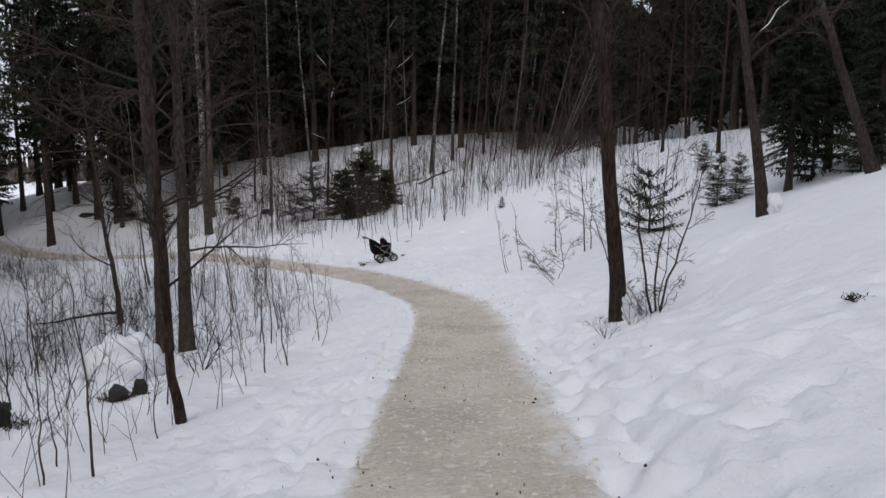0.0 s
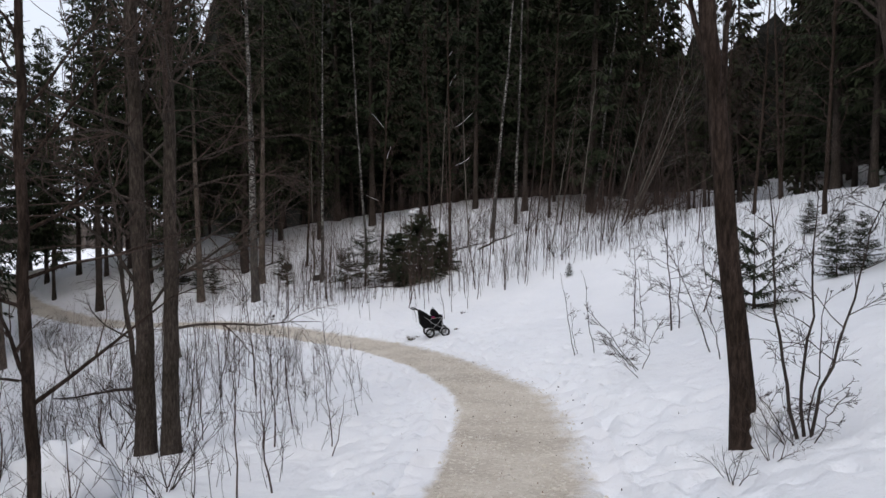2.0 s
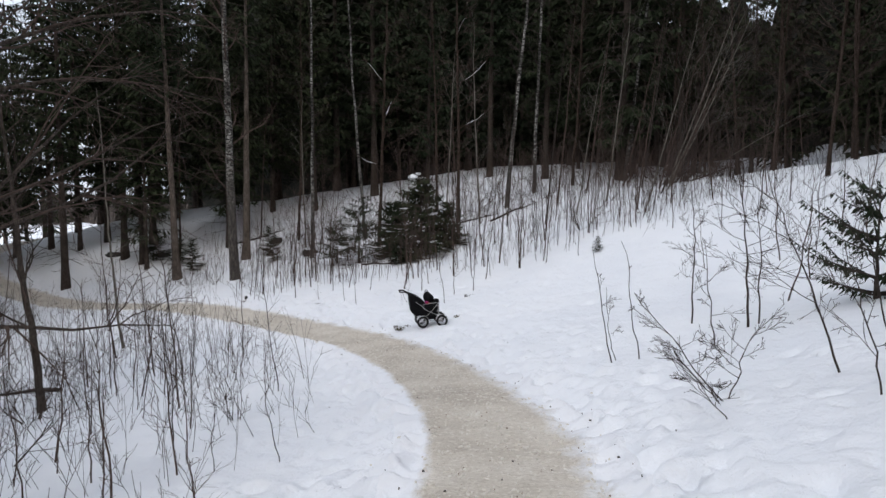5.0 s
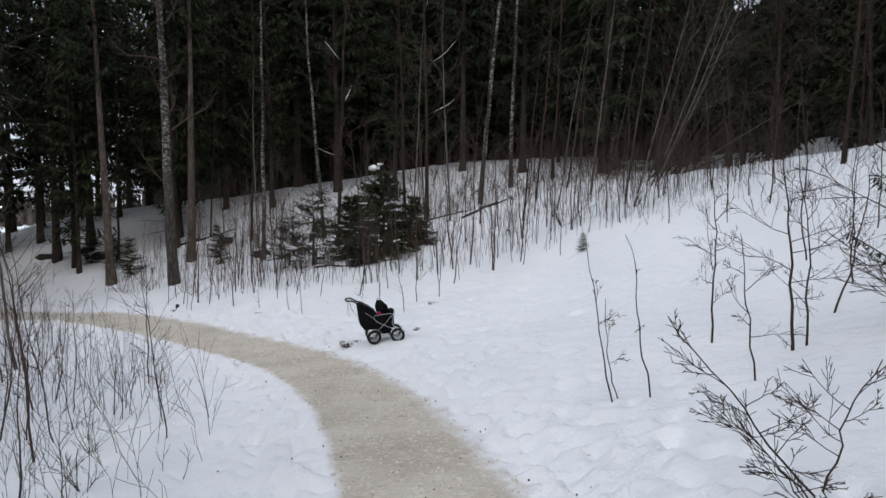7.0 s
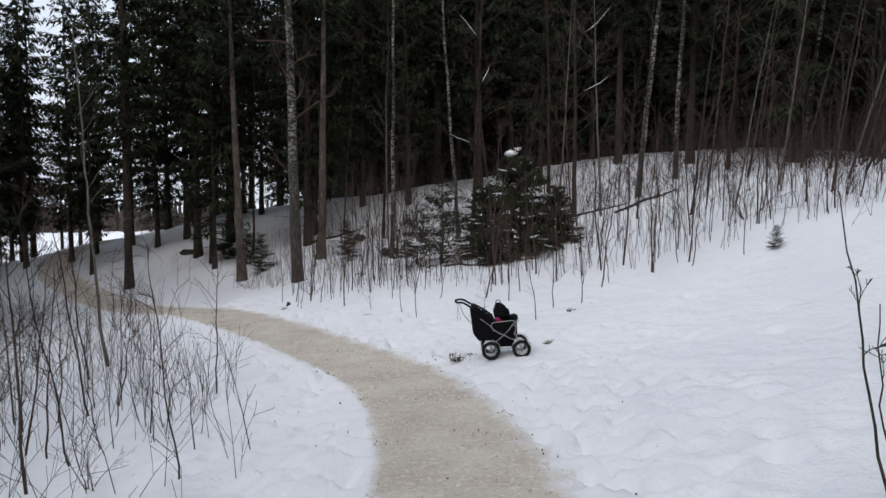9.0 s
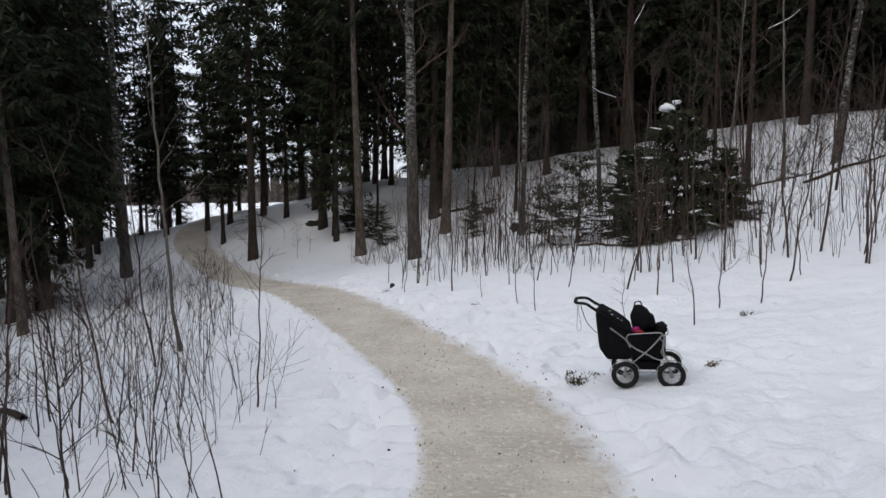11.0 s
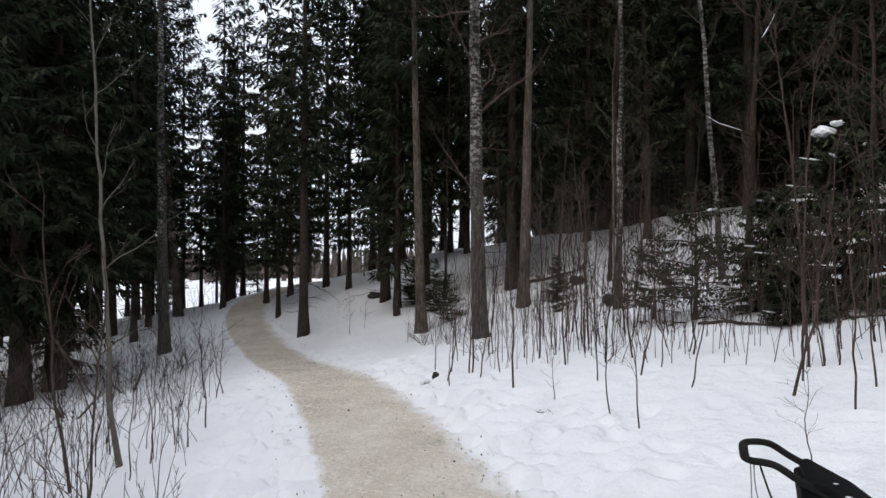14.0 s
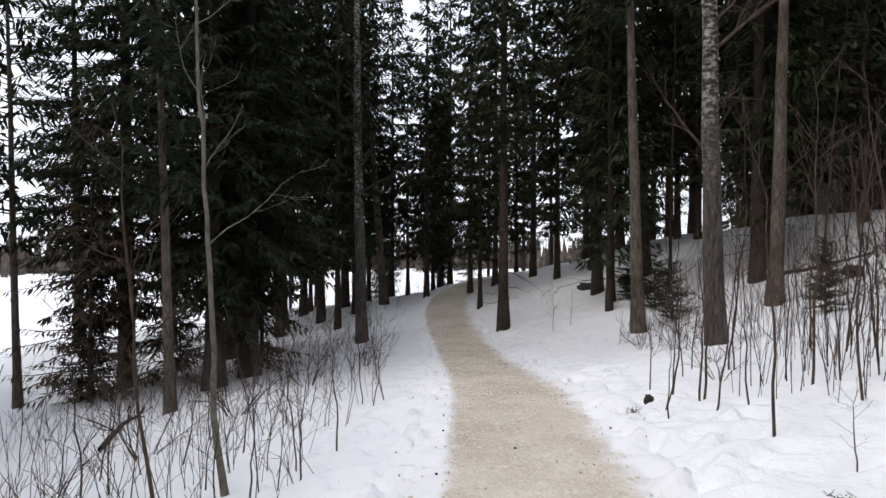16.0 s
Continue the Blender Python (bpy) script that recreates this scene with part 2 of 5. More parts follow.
class Geo:
    """Gathers tubes and leaves of one part."""

    def __init__(self):
        self.v, self.f, self.n = [], [], 0

    def add(self, verts, faces):
        self.v.append(np.asarray(verts, float))
        self.f.append(np.asarray(faces, int) + self.n)
        self.n += len(verts)

    def tube(self, pts, radii, sides=6, wobble=None, cap=True):
        pts, radii = np.asarray(pts, float), np.asarray(radii, float)
        n = len(pts)
        t = np.gradient(pts, axis=0)
        t /= np.linalg.norm(t, axis=1)[:, None] + 1e-9
        ref = np.array([1.0, 0.13, 0.0]) if abs(t[0][2]) > 0.5 else np.array([0.05, 0.08, 1.0])
        u = np.cross(t, ref)
        u /= np.linalg.norm(u, axis=1)[:, None] + 1e-9
        w = np.cross(t, u)
        a = np.linspace(0, 2 * np.pi, sides, endpoint=False)
        rr = radii[:, None] * (np.ones((n, sides)) if wobble is None else wobble)
        ring = pts[:, None, :] + rr[..., None] * (np.cos(a)[None, :, None] * u[:, None, :] + np.sin(a)[None, :, None] * w[:, None, :])
        i, j = np.meshgrid(np.arange(n - 1), np.arange(sides), indexing="ij")
        k = (j + 1) % sides
        faces = np.stack([i * sides + j, i * sides + k, (i + 1) * sides + k, (i + 1) * sides + j], -1).reshape(-1, 4)
        self.add(ring.reshape(-1, 3), faces)

    def mesh(self, name, mat, smooth_faces=True):
        return mesh_from(name, np.vstack(self.v), np.vstack(self.f), mat, smooth_faces)


def unit(v):
    return np.asarray(v, float) / (np.linalg.norm(v) + 1e-9)


def grow(geos, rng, p, d, length, r, level, levels, spread=0.7, up=0.25, kids=6, tips=None, stray=0.16):
    """A bare branch with its side twigs; geos has one Geo a level."""
    n = 6 if level < 2 else 4
    pts, rad = [np.array(p, float)], [r]
    d = unit(d)
    for i in range(1, n):
        d = unit(d + rng.normal(0, stray, 3) + np.array([0, 0, up * 0.25]))
        pts.append(pts[-1] + d * length / (n - 1))
        rad.append(max(r * (1 - 0.85 * i / (n - 1)), 0.0022))
    geos[min(level, len(geos) - 1)].tube(pts, rad, (6, 4, 3, 3)[min(level, 3)])
    if tips is not None:
        tips.append(pts)
    if level >= levels:
        return
    for _ in range(kids):
        u = rng.uniform(0.2, 0.97) * (n - 1)
        i = int(u)
        q = pts[i] + (pts[min(i + 1, n - 1)] - pts[i]) * (u - i)
        ax = unit(pts[min(i + 1, n - 1)] - pts[i])
        side = unit(np.cross(ax, rng.normal(0, 1, 3)))
        grow(geos, rng, q, ax + side * spread * rng.uniform(0.7, 1.3), length * rng.uniform(0.3, 0.55) * (1.1 - 0.4 * u / (n - 1)),
             max(rad[i] * 0.5, 0.0025), level + 1, levels, spread, up, max(2, kids - 2), tips, stray)


def trunk_line(rng, height, lean, bend=0.04, n=16):
    z = np.linspace(-0.35, height, n)
    wx, wy = np.cumsum(rng.normal(0, bend, n)) * 0.6, np.cumsum(rng.normal(0, bend, n)) * 0.6
    k = int(np.argmin(abs(z)))
    wx, wy = wx - wx[k], wy - wy[k]
    return np.stack([lean[0] * z + wx, lean[1] * z + wy, z], 1)


def trunk(geo, rng, line, r, top=0.25, sides=16, flare=0.28, rough=0.1):
    z = line[:, 2]
    h = z[-1]
    rad = r * (1 - (1 - top) * np.clip(z / h, 0, 1) ** 0.9) * (1 + flare * np.exp(-np.maximum(z, 0) / 0.22))
    ridges = 1 + rough * rng.normal(0, 1, (1, sides)) * np.exp(-np.maximum(z, 0) / 1.0)[:, None] + 0.35 * rough * rng.normal(0, 1, (len(z), sides))
    geo.tube(line, rad, sides, ridges)
    return rad


def along(line, z):
    return np.array([np.interp(z, line[:, 2], line[:, k]) for k in range(3)])


def thing(name, label, category, group="", at=None):
    ob = new(name)
    if at is not None:
        ob.matrix_basis = at
    return tagged(ob, label, category, group)


def bare_tree(label, x, y, height, r, lean=(0, 0), seed=1, bark=None, twig=None, first=2.5, limbs=14, reach=2.2, kids=6, levels=2, group="bare trees by the path", rising=0.9, name="bare_tree", sink=0.0, bend=0.022, snowy=0, thick=0.034, arch=0.25):
    rng = np.random.default_rng(seed)
    ob = thing(name, label, "tree", group, pose(x, y, zed(x, y) - sink))
    line = trunk_line(rng, height, lean, bend, 26)
    g = Geo()
    rad = trunk(g, rng, line, r, 0.2)
    linked("trunk", g.mesh("trunk", bark), ob)
    fine, white = Geo(), Geo()
    for i in range(limbs):
        z = first + (height - first) * ((i + rng.uniform(0, 0.8)) / limbs) ** 0.9
        a = rng.uniform(0, 2 * np.pi)
        rr = np.interp(z, line[:, 2], rad)
        limb, tips = Geo(), []
        grow([limb, fine], rng, along(line, z), (np.cos(a), np.sin(a), rising * rng.uniform(0.6, 1.5)), reach * rng.uniform(0.6, 1.15) * (1.1 - 0.6 * z / height), min(rr * 0.42, thick), 0, levels, kids=kids, tips=tips, up=arch)
        linked("limb", limb.mesh("limb", twig if bark in (BIRCH, BIRCH_OLD) else bark), ob)
        if snowy and i % 4 == 1 and i < 4 * snowy:
            q = np.array(tips[0])[1:5] + np.array([0, 0, 0.02])
            white.tube(q, (0.003, 0.012, 0.008, 0.003), 6)
    linked("twigwork", fine.mesh("twigwork", twig), ob, "", "stuff")
    if white.v:
        linked("snow_cap", white.mesh("snow_cap", SNOW), ob, "snow lying along the branches", "stuff")
    return ob


def needle_branch(foliage, wood, rng, p, a, length, droop, lift, step, leaf, wide=0.16, white=None):
    n = 4
    u = np.linspace(0, 1, n)
    out = length * u
    z = lift * out - droop * length * u ** 1.6 + 0.18 * length * u ** 4
    ca, sa = np.cos(a), np.sin(a)
    pts = np.stack([p[0] + ca * out, p[1] + sa * out, p[2] + z], 1)
    wood.tube(pts, np.linspace(0.012 + 0.006 * length, 0.004, n), 3)
    if white is not None and rng.uniform() < 0.12:
        q = np.stack([np.interp((0.45, 0.6, 0.75, 0.9), u, pts[:, c]) for c in range(3)], 1) + np.array([0, 0, 0.02])
        white.tube(q, np.array([0.004, 0.026, 0.02, 0.004]) * rng.uniform(0.5, 1.5), 6)
    m = max(3, int(length / step))
    for k in range(m):
        s = (k + rng.uniform(0.1, 0.9)) / m
        if s < 0.12:
            continue
        q = np.array([np.interp(s, u, pts[:, c]) for c in range(3)])
        for side in (-1, 1):
            ang = a + side * rng.uniform(0.5, 1.2)
            le = leaf * rng.uniform(0.6, 1.25) * (1.15 - 0.6 * s)
            w = leaf * wide * rng.uniform(0.7, 1.3)
            d = np.array([np.cos(ang), np.sin(ang), rng.uniform(-1.3, 0.0)])
            e = np.array([-np.sin(ang), np.cos(ang), rng.uniform(-0.9, 0.9)]) * w
            tip = q + d * le
            foliage.add([q - e * 0.4, q + d * le * 0.5 - e, tip, q + d * le * 0.5 + e, ], [[0, 1, 2, 3]])


def spruce_parts(seed, height, r, crown, reach, step=0.16, leaf=0.34, whorl=0.34, dead=True, lean=(0, 0), bark=None, per=6, droop=0.45, thin=1.0, needles=None, wide=0.16, bough=True, snowy=False, jitter=0.15):
    """The meshes of a spruce: trunk, dead lower branches, boughs and needles."""
    rng = np.random.default_rng(seed)
    g, wood, foliage, dry, white = Geo(), Geo(), Geo(), Geo(), Geo()
    line = trunk_line(rng, height, lean, 0.015, 14)
    trunk(g, rng, line, r, 0.06, 10, 0.45, 0.07)
    z = crown
    while z < height - 0.15:
        f = (z - crown) / (height - crown)
        le = reach * (1 - f) ** 0.75 * (0.55 + 0.45 * min(1, f * 6)) + 0.12
        for i in range(per):
            if rng.uniform() > thin:
                continue
            needle_branch(foliage, wood, rng, along(line, z + rng.uniform(-jitter, jitter)), rng.uniform(0, 2 * np.pi), le * rng.uniform(0.65, 1.15), droop * rng.uniform(0.6, 1.3), 0.25 + 0.4 * f, step, leaf, wide, white if snowy else None)
        z += whorl * rng.uniform(0.8, 1.2)
    if dead:
        zz = 0.9
        while zz < crown + 1.5:
            for i in range(2):
                a = rng.uniform(0, 2 * np.pi)
                grow([dry, dry, dry], rng, along(line, zz), (np.cos(a), np.sin(a), rng.uniform(-0.25, 0.2)), rng.uniform(0.5, 1.9), 0.012, 1, 2, 0.6, -0.15, 3)
            zz += rng.uniform(0.2, 0.42)
    out = [("trunk", g.mesh("trunk", bark or BARK_SPRUCE)), ("foliage", foliage.mesh("foliage", needles or NEEDLE, False))]
    if bough:
        out.append(("branchwork", wood.mesh("branchwork", TWIG)))
    if white.v:
        out.append(("snow_cap", white.mesh("snow_cap", SNOW)))
    if dead and dry.v:
        out.append(("deadwood", dry.mesh("deadwood", TWIG)))
    return out


def place(parts, name, label, category, group, m):
    ob = thing(name, label, category, group, m)
    for nm, me in parts:
        linked(nm, me, ob, "", "stuff" if nm in ("snow_cap", "foliage", "branchwork", "deadwood", "twigwork") else "")
    return ob


# ---- ground and path ----


def spaced(lo, hi, fine, far, more=0):
    mid = np.arange(lo, hi, fine)
    if more:
        mid = np.concatenate([np.arange(more, lo, 0.17), mid]) if more < lo else np.concatenate([mid, np.arange(hi, more, 0.17)])
        lo, hi = min(lo, more), max(hi, more)
    out, x, s = [], hi, fine
    while x < far:
        s = min(s * 1.25, 160)
        x += s
        out.append(x)
    back, x, s = [], lo, fine
    while x > -far:
        s = min(s * 1.25, 160)
        x -= s
        back.append(x)
    return np.array(back[::-1] + list(mid) + out)


def trodden():
    """Dents and heel marks in the snow along the path."""
    rng = np.random.default_rng(5)
    out = []
    for _ in range(3600):
        i = rng.integers(0, int(len(LINE) * 0.8))
        nrm = LINE[i + 1] - LINE[i]
        nrm = np.array([-nrm[1], nrm[0]]) / (np.linalg.norm(nrm) + 1e-9)
        off = (HALF_WIDTH + 0.12 + abs(rng.normal(0, rng.choice([0.6, 1.9])))) * rng.choice([-1, 1])
        spot = LINE[i] + nrm * off
        if np.hypot(*(spot - PARKED)) < 0.75:
            continue
        out.append((spot, rng.uniform(0, 3.14), rng.uniform(0.03, 0.075), rng.uniform(0.11, 0.18), rng.uniform(0.075, 0.12)))
    return out


DENTS = trodden()


def dent(x, y, c, a, dep, la, lb):
    dx, dy = x - c[0], y - c[1]
    e = (dx * np.cos(a) + dy * np.sin(a)) ** 2 / la ** 2 + (dy * np.cos(a) - dx * np.sin(a)) ** 2 / lb ** 2
    return dep * (0.22 * np.exp(-(np.sqrt(e) - 1.6) ** 2 * 3) - np.exp(-e * e))


def build_ground():
    xs, ys = spaced(-12, 5.5, 0.06, 1600, -27), spaced(1.0, 28.5, 0.06, 1600, 38)
    gx, gy = np.meshgrid(xs, ys, indexing="ij")
    z = ground_height(gx, gy)
    d = path_near(gx, gy)[0].reshape(gx.shape)
    z = z - 0.05 * (1 - smooth(HALF_WIDTH + 0.3, HALF_WIDTH + 0.46, d))
    for c, a, dep, la, lb in DENTS:
        i0, i1 = np.searchsorted(xs, [c[0] - 0.4, c[0] + 0.4])
        j0, j1 = np.searchsorted(ys, [c[1] - 0.4, c[1] + 0.4])
        z[i0:i1, j0:j1] += dent(gx[i0:i1, j0:j1], gy[i0:i1, j0:j1], c, a, dep, la, lb)
    ny = len(ys)
    i, j = np.meshgrid(np.arange(len(xs) - 1), np.arange(ny - 1), indexing="ij")
    faces = np.stack([i * ny + j, (i + 1) * ny + j, (i + 1) * ny + j + 1, i * ny + j + 1], -1).reshape(-1, 4)
    me = bpy.data.meshes.new("ground")
    me.vertices.add(gx.size)
    me.vertices.foreach_set("co", np.stack([gx, gy, z], -1).ravel())
    me.loops.add(faces.size)
    me.loops.foreach_set("vertex_index", faces.ravel())
    me.polygons.add(len(faces))
    me.polygons.foreach_set("loop_start", np.arange(0, faces.size, 4))
    me.polygons.foreach_set("use_smooth", np.ones(len(faces), bool))
    me.materials.append(SNOW)
    me.update(calc_edges=True)
    me.validate()
    return tagged(new("ground", me), "snow-covered forest floor, trodden and lumpy beside the path", "ground", "", "structure")


def build_path():
    n, k = len(LINE), 33
    t = np.gradient(LINE, axis=0)
    t /= np.linalg.norm(t, axis=1)[:, None]
    nrm = np.stack([-t[:, 1], t[:, 0]], 1)
    u = np.linspace(-1, 1, k)
    wide = HALF_WIDTH + 0.5
    p = LINE[:, None, :] + nrm[:, None, :] * (u[None, :, None] * wide)
    base = ground_height(p[..., 0], p[..., 1])
    for c, a, dep, la, lb in DENTS:
        near = np.nonzero((abs(p[..., 0] - c[0]) < 0.4) & (abs(p[..., 1] - c[1]) < 0.4))
        if len(near[0]):
            base[near] += dent(p[..., 0][near], p[..., 1][near], c, a, dep, la, lb)
    rim = smooth(0.88, 1.0, abs(u))[None, :]
    mid = 1 - smooth(0.4, 0.75, abs(u))[None, :]
    z = base + 0.008 + 0.025 * (1 - smooth(0.4, 0.7, abs(u))[None, :]) - 0.09 * rim + mid * (0.024 * value_noise(p[..., 0], p[..., 1], 0.2, 11) + 0.016 * value_noise(p[..., 0], p[..., 1], 0.09, 12))
    i, j = np.meshgrid(np.arange(n - 1), np.arange(k - 1), indexing="ij")
    faces = np.stack([i * k + j + 1, i * k + j, (i + 1) * k + j, (i + 1) * k + j + 1], -1).reshape(-1, 4)
    verts = np.concatenate([p, z[..., None]], -1).reshape(-1, 3)
    me = mesh_from("path", verts, faces, PATH)
    at = me.attributes.new("edge", "FLOAT", "POINT")
    at.data.foreach_set("value", np.repeat(np.where(u > 0, 0.72 + 2.6 * (u * wide - 0.74), -u * wide)[None, :], n, 0).ravel().astype(np.float32))
    return tagged(new("path", me), "sanded, trodden footpath of beige packed snow", "path", "", "structure")


build_ground()
build_path()

# ---- large trees near the path ----
bare_tree("stout dark brown-barked tree leaning over the snowy bank", 2.34, 8.85, 11, 0.108, (-0.1, 0.0), 11, BARK_BROWN, TWIG_RED, 2.7, 20, 2.6, 7, rising=1.4, snowy=3)
bare_tree("grey-brown twin-stemmed tree with many fine twigs", -4.88, 11.61, 12, 0.138, (-0.012, 0.0), 12, BARK_GREY, TWIG_RED, 1.7, 40, 3.2, 7, rising=0.75, thick=0.026, arch=-0.35)
bare_tree("slimmer grey-brown tree beside its twin", -4.47, 11.52, 11.5, 0.115, (0.005, -0.01), 13, BARK_GREY, TWIG_RED, 1.7, 40, 3.2, 7, rising=0.75, thick=0.024, arch=-0.35)
bare_tree("young brown-barked tree at the edge of the path", -2.56, 6.36, 6.5, 0.045, (-0.035, 0.0), 14, BARK_BROWN, TWIG_RED, 1.1, 20, 1.3, 6)
bare_tree("leaning dark tree on the snowy bank with snow at its foot", 5.82, 12.3, 9, 0.1, (-0.19, 0.0), 15, BARK_SPRUCE, TWIG_RED, 2.4, 20, 2.6, 8, snowy=3)
bare_tree("dark tree bent low over the snowy bank, snow on its stem", 8.3, 13.2, 8, 0.1, (-0.42, 0.0), 26, BARK_SPRUCE, TWIG_RED, 2.2, 18, 2.4, 7, snowy=5)
bare_tree("crooked thin tree on the downhill slope", -8.87, 18.28, 7, 0.075, (-0.11, 0.0), 16, BARK_GREY, TWIG, 1.6, 18, 1.8, 6)
bare_tree("pale thin young tree with a forked stem", -9.9, 22.57, 6.5, 0.034, (-0.03, -0.03), 17, TWIG_PALE, TWIG_PALE, 2.2, 9, 1.3, 3, name="young_tree")
bare_tree("tall birch with white upper and rough black lower bark", -10.8, 31.2, 16, 0.185, (-0.02, -0.03), 18, BIRCH_OLD, TWIG_RED, 3, 22, 2.8, 7, group="birches")
bare_tree("dark-stemmed birch by the bend of the path", -22.4, 30.0, 15, 0.19, (-0.005, -0.007), 19, BIRCH_OLD, TWIG, 4, 16, 2.2, 6, group="birches")
bare_tree("slender white birch in the young wood", -8.4, 33.2, 13, 0.08, (0.017, 0.008), 20, BIRCH, TWIG, 5, 12, 1.3, 5, group="birches")
bare_tree("slender leaning white birch", -6.6, 34.9, 13, 0.075, (-0.06, -0.03), 21, BIRCH, TWIG, 5, 12, 1.3, 5, group="birches")
bare_tree("white birch leaning uphill", -0.62, 35.1, 14, 0.095, (0.085, 0.02), 22, BIRCH, TWIG, 5, 14, 1.6, 5, group="birches")
bare_tree("slender white birch at the top of the slope", 0.5, 36.8, 14, 0.085, (0.03, 0.0), 23, BIRCH, TWIG, 5, 14, 1.6, 5, group="birches")
bare_tree("white birch leaning over the brushwood", 4.5, 38.0, 14, 0.08, (0.11, 0.0), 24, BIRCH, TWIG, 5, 14, 1.6, 5, group="birches")
bare_tree("straight white birch behind the brushwood", 5.0, 39.6, 14, 0.08, (0.03, 0.0), 25, BIRCH, TWIG, 5, 14, 1.6, 5, group="birches")
bare_tree("dark thin tree with snow along its side branches", -2.6, 34.6, 12, 0.075, (0.0, 0.0), 27, BARK_BROWN, TWIG_RED, 3.2, 22, 2.4, 7, rising=0.4, snowy=4)
bare_tree("dark thin tree among the young spruces", -5.65, 33.3, 11, 0.07, (0.04, 0.0), 28, BARK_BROWN, TWIG_RED, 2.5, 22, 2.2, 7, rising=0.6, snowy=3)
for k, (x, y, lx) in enumerate([(-15.4, 35.6, 0.02), (-10.0, 36.2, 0.03), (-3.8, 37.0, -0.02), (2.2, 37.6, 0.04), (8.0, 38.2, -0.04), (9.2, 33.0, 0.02), (10.2, 29.0, -0.05), (9.6, 24.0, 0.03), (10.8, 20.5, -0.08), (8.6, 27.0, 0.06), (11.0, 44.0, 0.04), (13.0, 48.0, -0.03), (9.8, 47.0, 0.02), (14.5, 52.0, 0.0), (6.5, 38.6, 0.05), (8.6, 35.6, -0.04), (12.4, 43.0, 0.05), (10.4, 41.6, -0.03), (10.2, 36.4, 0.05), (7.2, 41.0, 0.02), (11.8, 39.4, -0.05), (11.4, 32.0, 0.0), (-30.0, 18.0, 0.03), (-34.0, 24.0, 0.01), (-12.0, 13.0, -0.03), (-9.5, 8.5, 0.02), (-13.5, 17.5, 0.04)]):
    bare_tree("bare dark tree with a dense mesh of fine twigs", x, y, 11, 0.05 + 0.006 * (k % 4), (lx, 0.0), 110 + k, BARK_BROWN, TWIG_RED, 1.4, 26, 2.8, 5, rising=0.6, thick=0.02)

PINES = [(-14.15, 33.05, 0.155, -0.014, -0.023, 7.5), (-11.8, 34.6, 0.165, 0.012, 0.02, 8), (-28.2, 33.8, 0.185, -0.04, -0.06, 8), (-16.4, 23.3, 0.1, -0.015, -0.024, 4), (-22.7, 21.0, 0.1, -0.014, -0.02, 4)]
for k, (x, y, r, lx, ly, crown) in enumerate(PINES):
    place(spruce_parts(40 + k, 16, r, crown, 3.0 if r > 0.18 else 1.9, 0.1, 0.34, 0.45, False, (lx, ly), BARK_PINE, 6, 0.25, 0.95, wide=0.11), "conifer", "straight grey-brown conifer trunk with bare lower stem", "tree", "tall conifers", pose(x, y, zed(x, y)))

# ---- spruces of the wood ----
PROTO = [spruce_parts(60, 18, 0.17, 3.4, 2.4, 0.105, 0.4, 0.4, wide=0.1), spruce_parts(61, 20, 0.2, 1.8, 2.8, 0.11, 0.44, 0.4, droop=0.65, wide=0.1), spruce_parts(62, 15, 0.12, 2.4, 1.9, 0.105, 0.38, 0.4, wide=0.1),
         spruce_parts(63, 19, 0.16, 5.5, 2.0, 0.11, 0.4, 0.42, wide=0.1), spruce_parts(64, 13, 0.09, 1.4, 1.7, 0.11, 0.36, 0.4, wide=0.1)]
LITE = [spruce_parts(70 + k, h, r, c, reach, 0.2, 0.48, 0.42, False, per=5, droop=d, wide=0.24, bough=False) for k, (h, r, c, reach, d) in enumerate([(18, 0.17, 1.2, 2.5, 0.5), (20, 0.18, 2.6, 2.3, 0.45), (15, 0.12, 0.7, 2.0, 0.5), (17, 0.14, 3.6, 2.0, 0.4)])]
SPARSE = [spruce_parts(170 + k, h, r, c, reach, 0.09, 0.36, 0.42, False, per=6, droop=0.5, thin=0.85, wide=0.14) for k, (h, r, c, reach) in enumerate([(16, 0.13, 2.6, 1.9), (14, 0.11, 2.0, 1.7), (18, 0.15, 3.6, 2.0)])]
DENSE = [spruce_parts(66 + k, 17, 0.24, 2.3, 3.0, 0.06, 0.33, 0.38, False, per=7, droop=0.75, wide=0.11) for k in range(2)]
BIG = [(-13.3, 36.3, 0), (-19.14, 32.96, 3), (-16.22, 34.25, 4), (-30.5, 31.2, 3), (-28.1, 31.0, 3), (-29.8, 32.8, 0), (-13.85, 37.6, 1), (-18.2, 35.8, 3), (-16.8, 34.9, 2), (-27.0, 29.0, 3), (-27.6, 27.6, 3), (-28.4, 29.6, 3), (-30.6, 29.2, 3), (-33.4, 31.0, 0), (-30.4, 26.0, 3), (-34.6, 29.6, 3), (-25.6, 30.6, 2), (-30.4, 33.8, 2)]
rng = np.random.default_rng(7)
spots = [(x, y) for x, y, _ in BIG]
for x, y, k in BIG:
    place(PROTO[k], "spruce_tree", "tall dark green spruce with drooping boughs", "tree", "spruces of the wood", pose(x, y, zed(x, y) - 0.05, 0, 0, rng.uniform(0, 360)))


for k, (x, y) in enumerate([(-19.75, 24.9), (-20.3, 25.9), (-24.5, 26.6), (-22.6, 23.4)]):
    spots.append((x, y))
    place(DENSE[k % 2], "spruce_tree", "broad dark spruce with boughs hanging to the ground", "tree", "spruces of the wood", pose(x, y, zed(x, y) - 0.05, 0, 0, 80 * k))


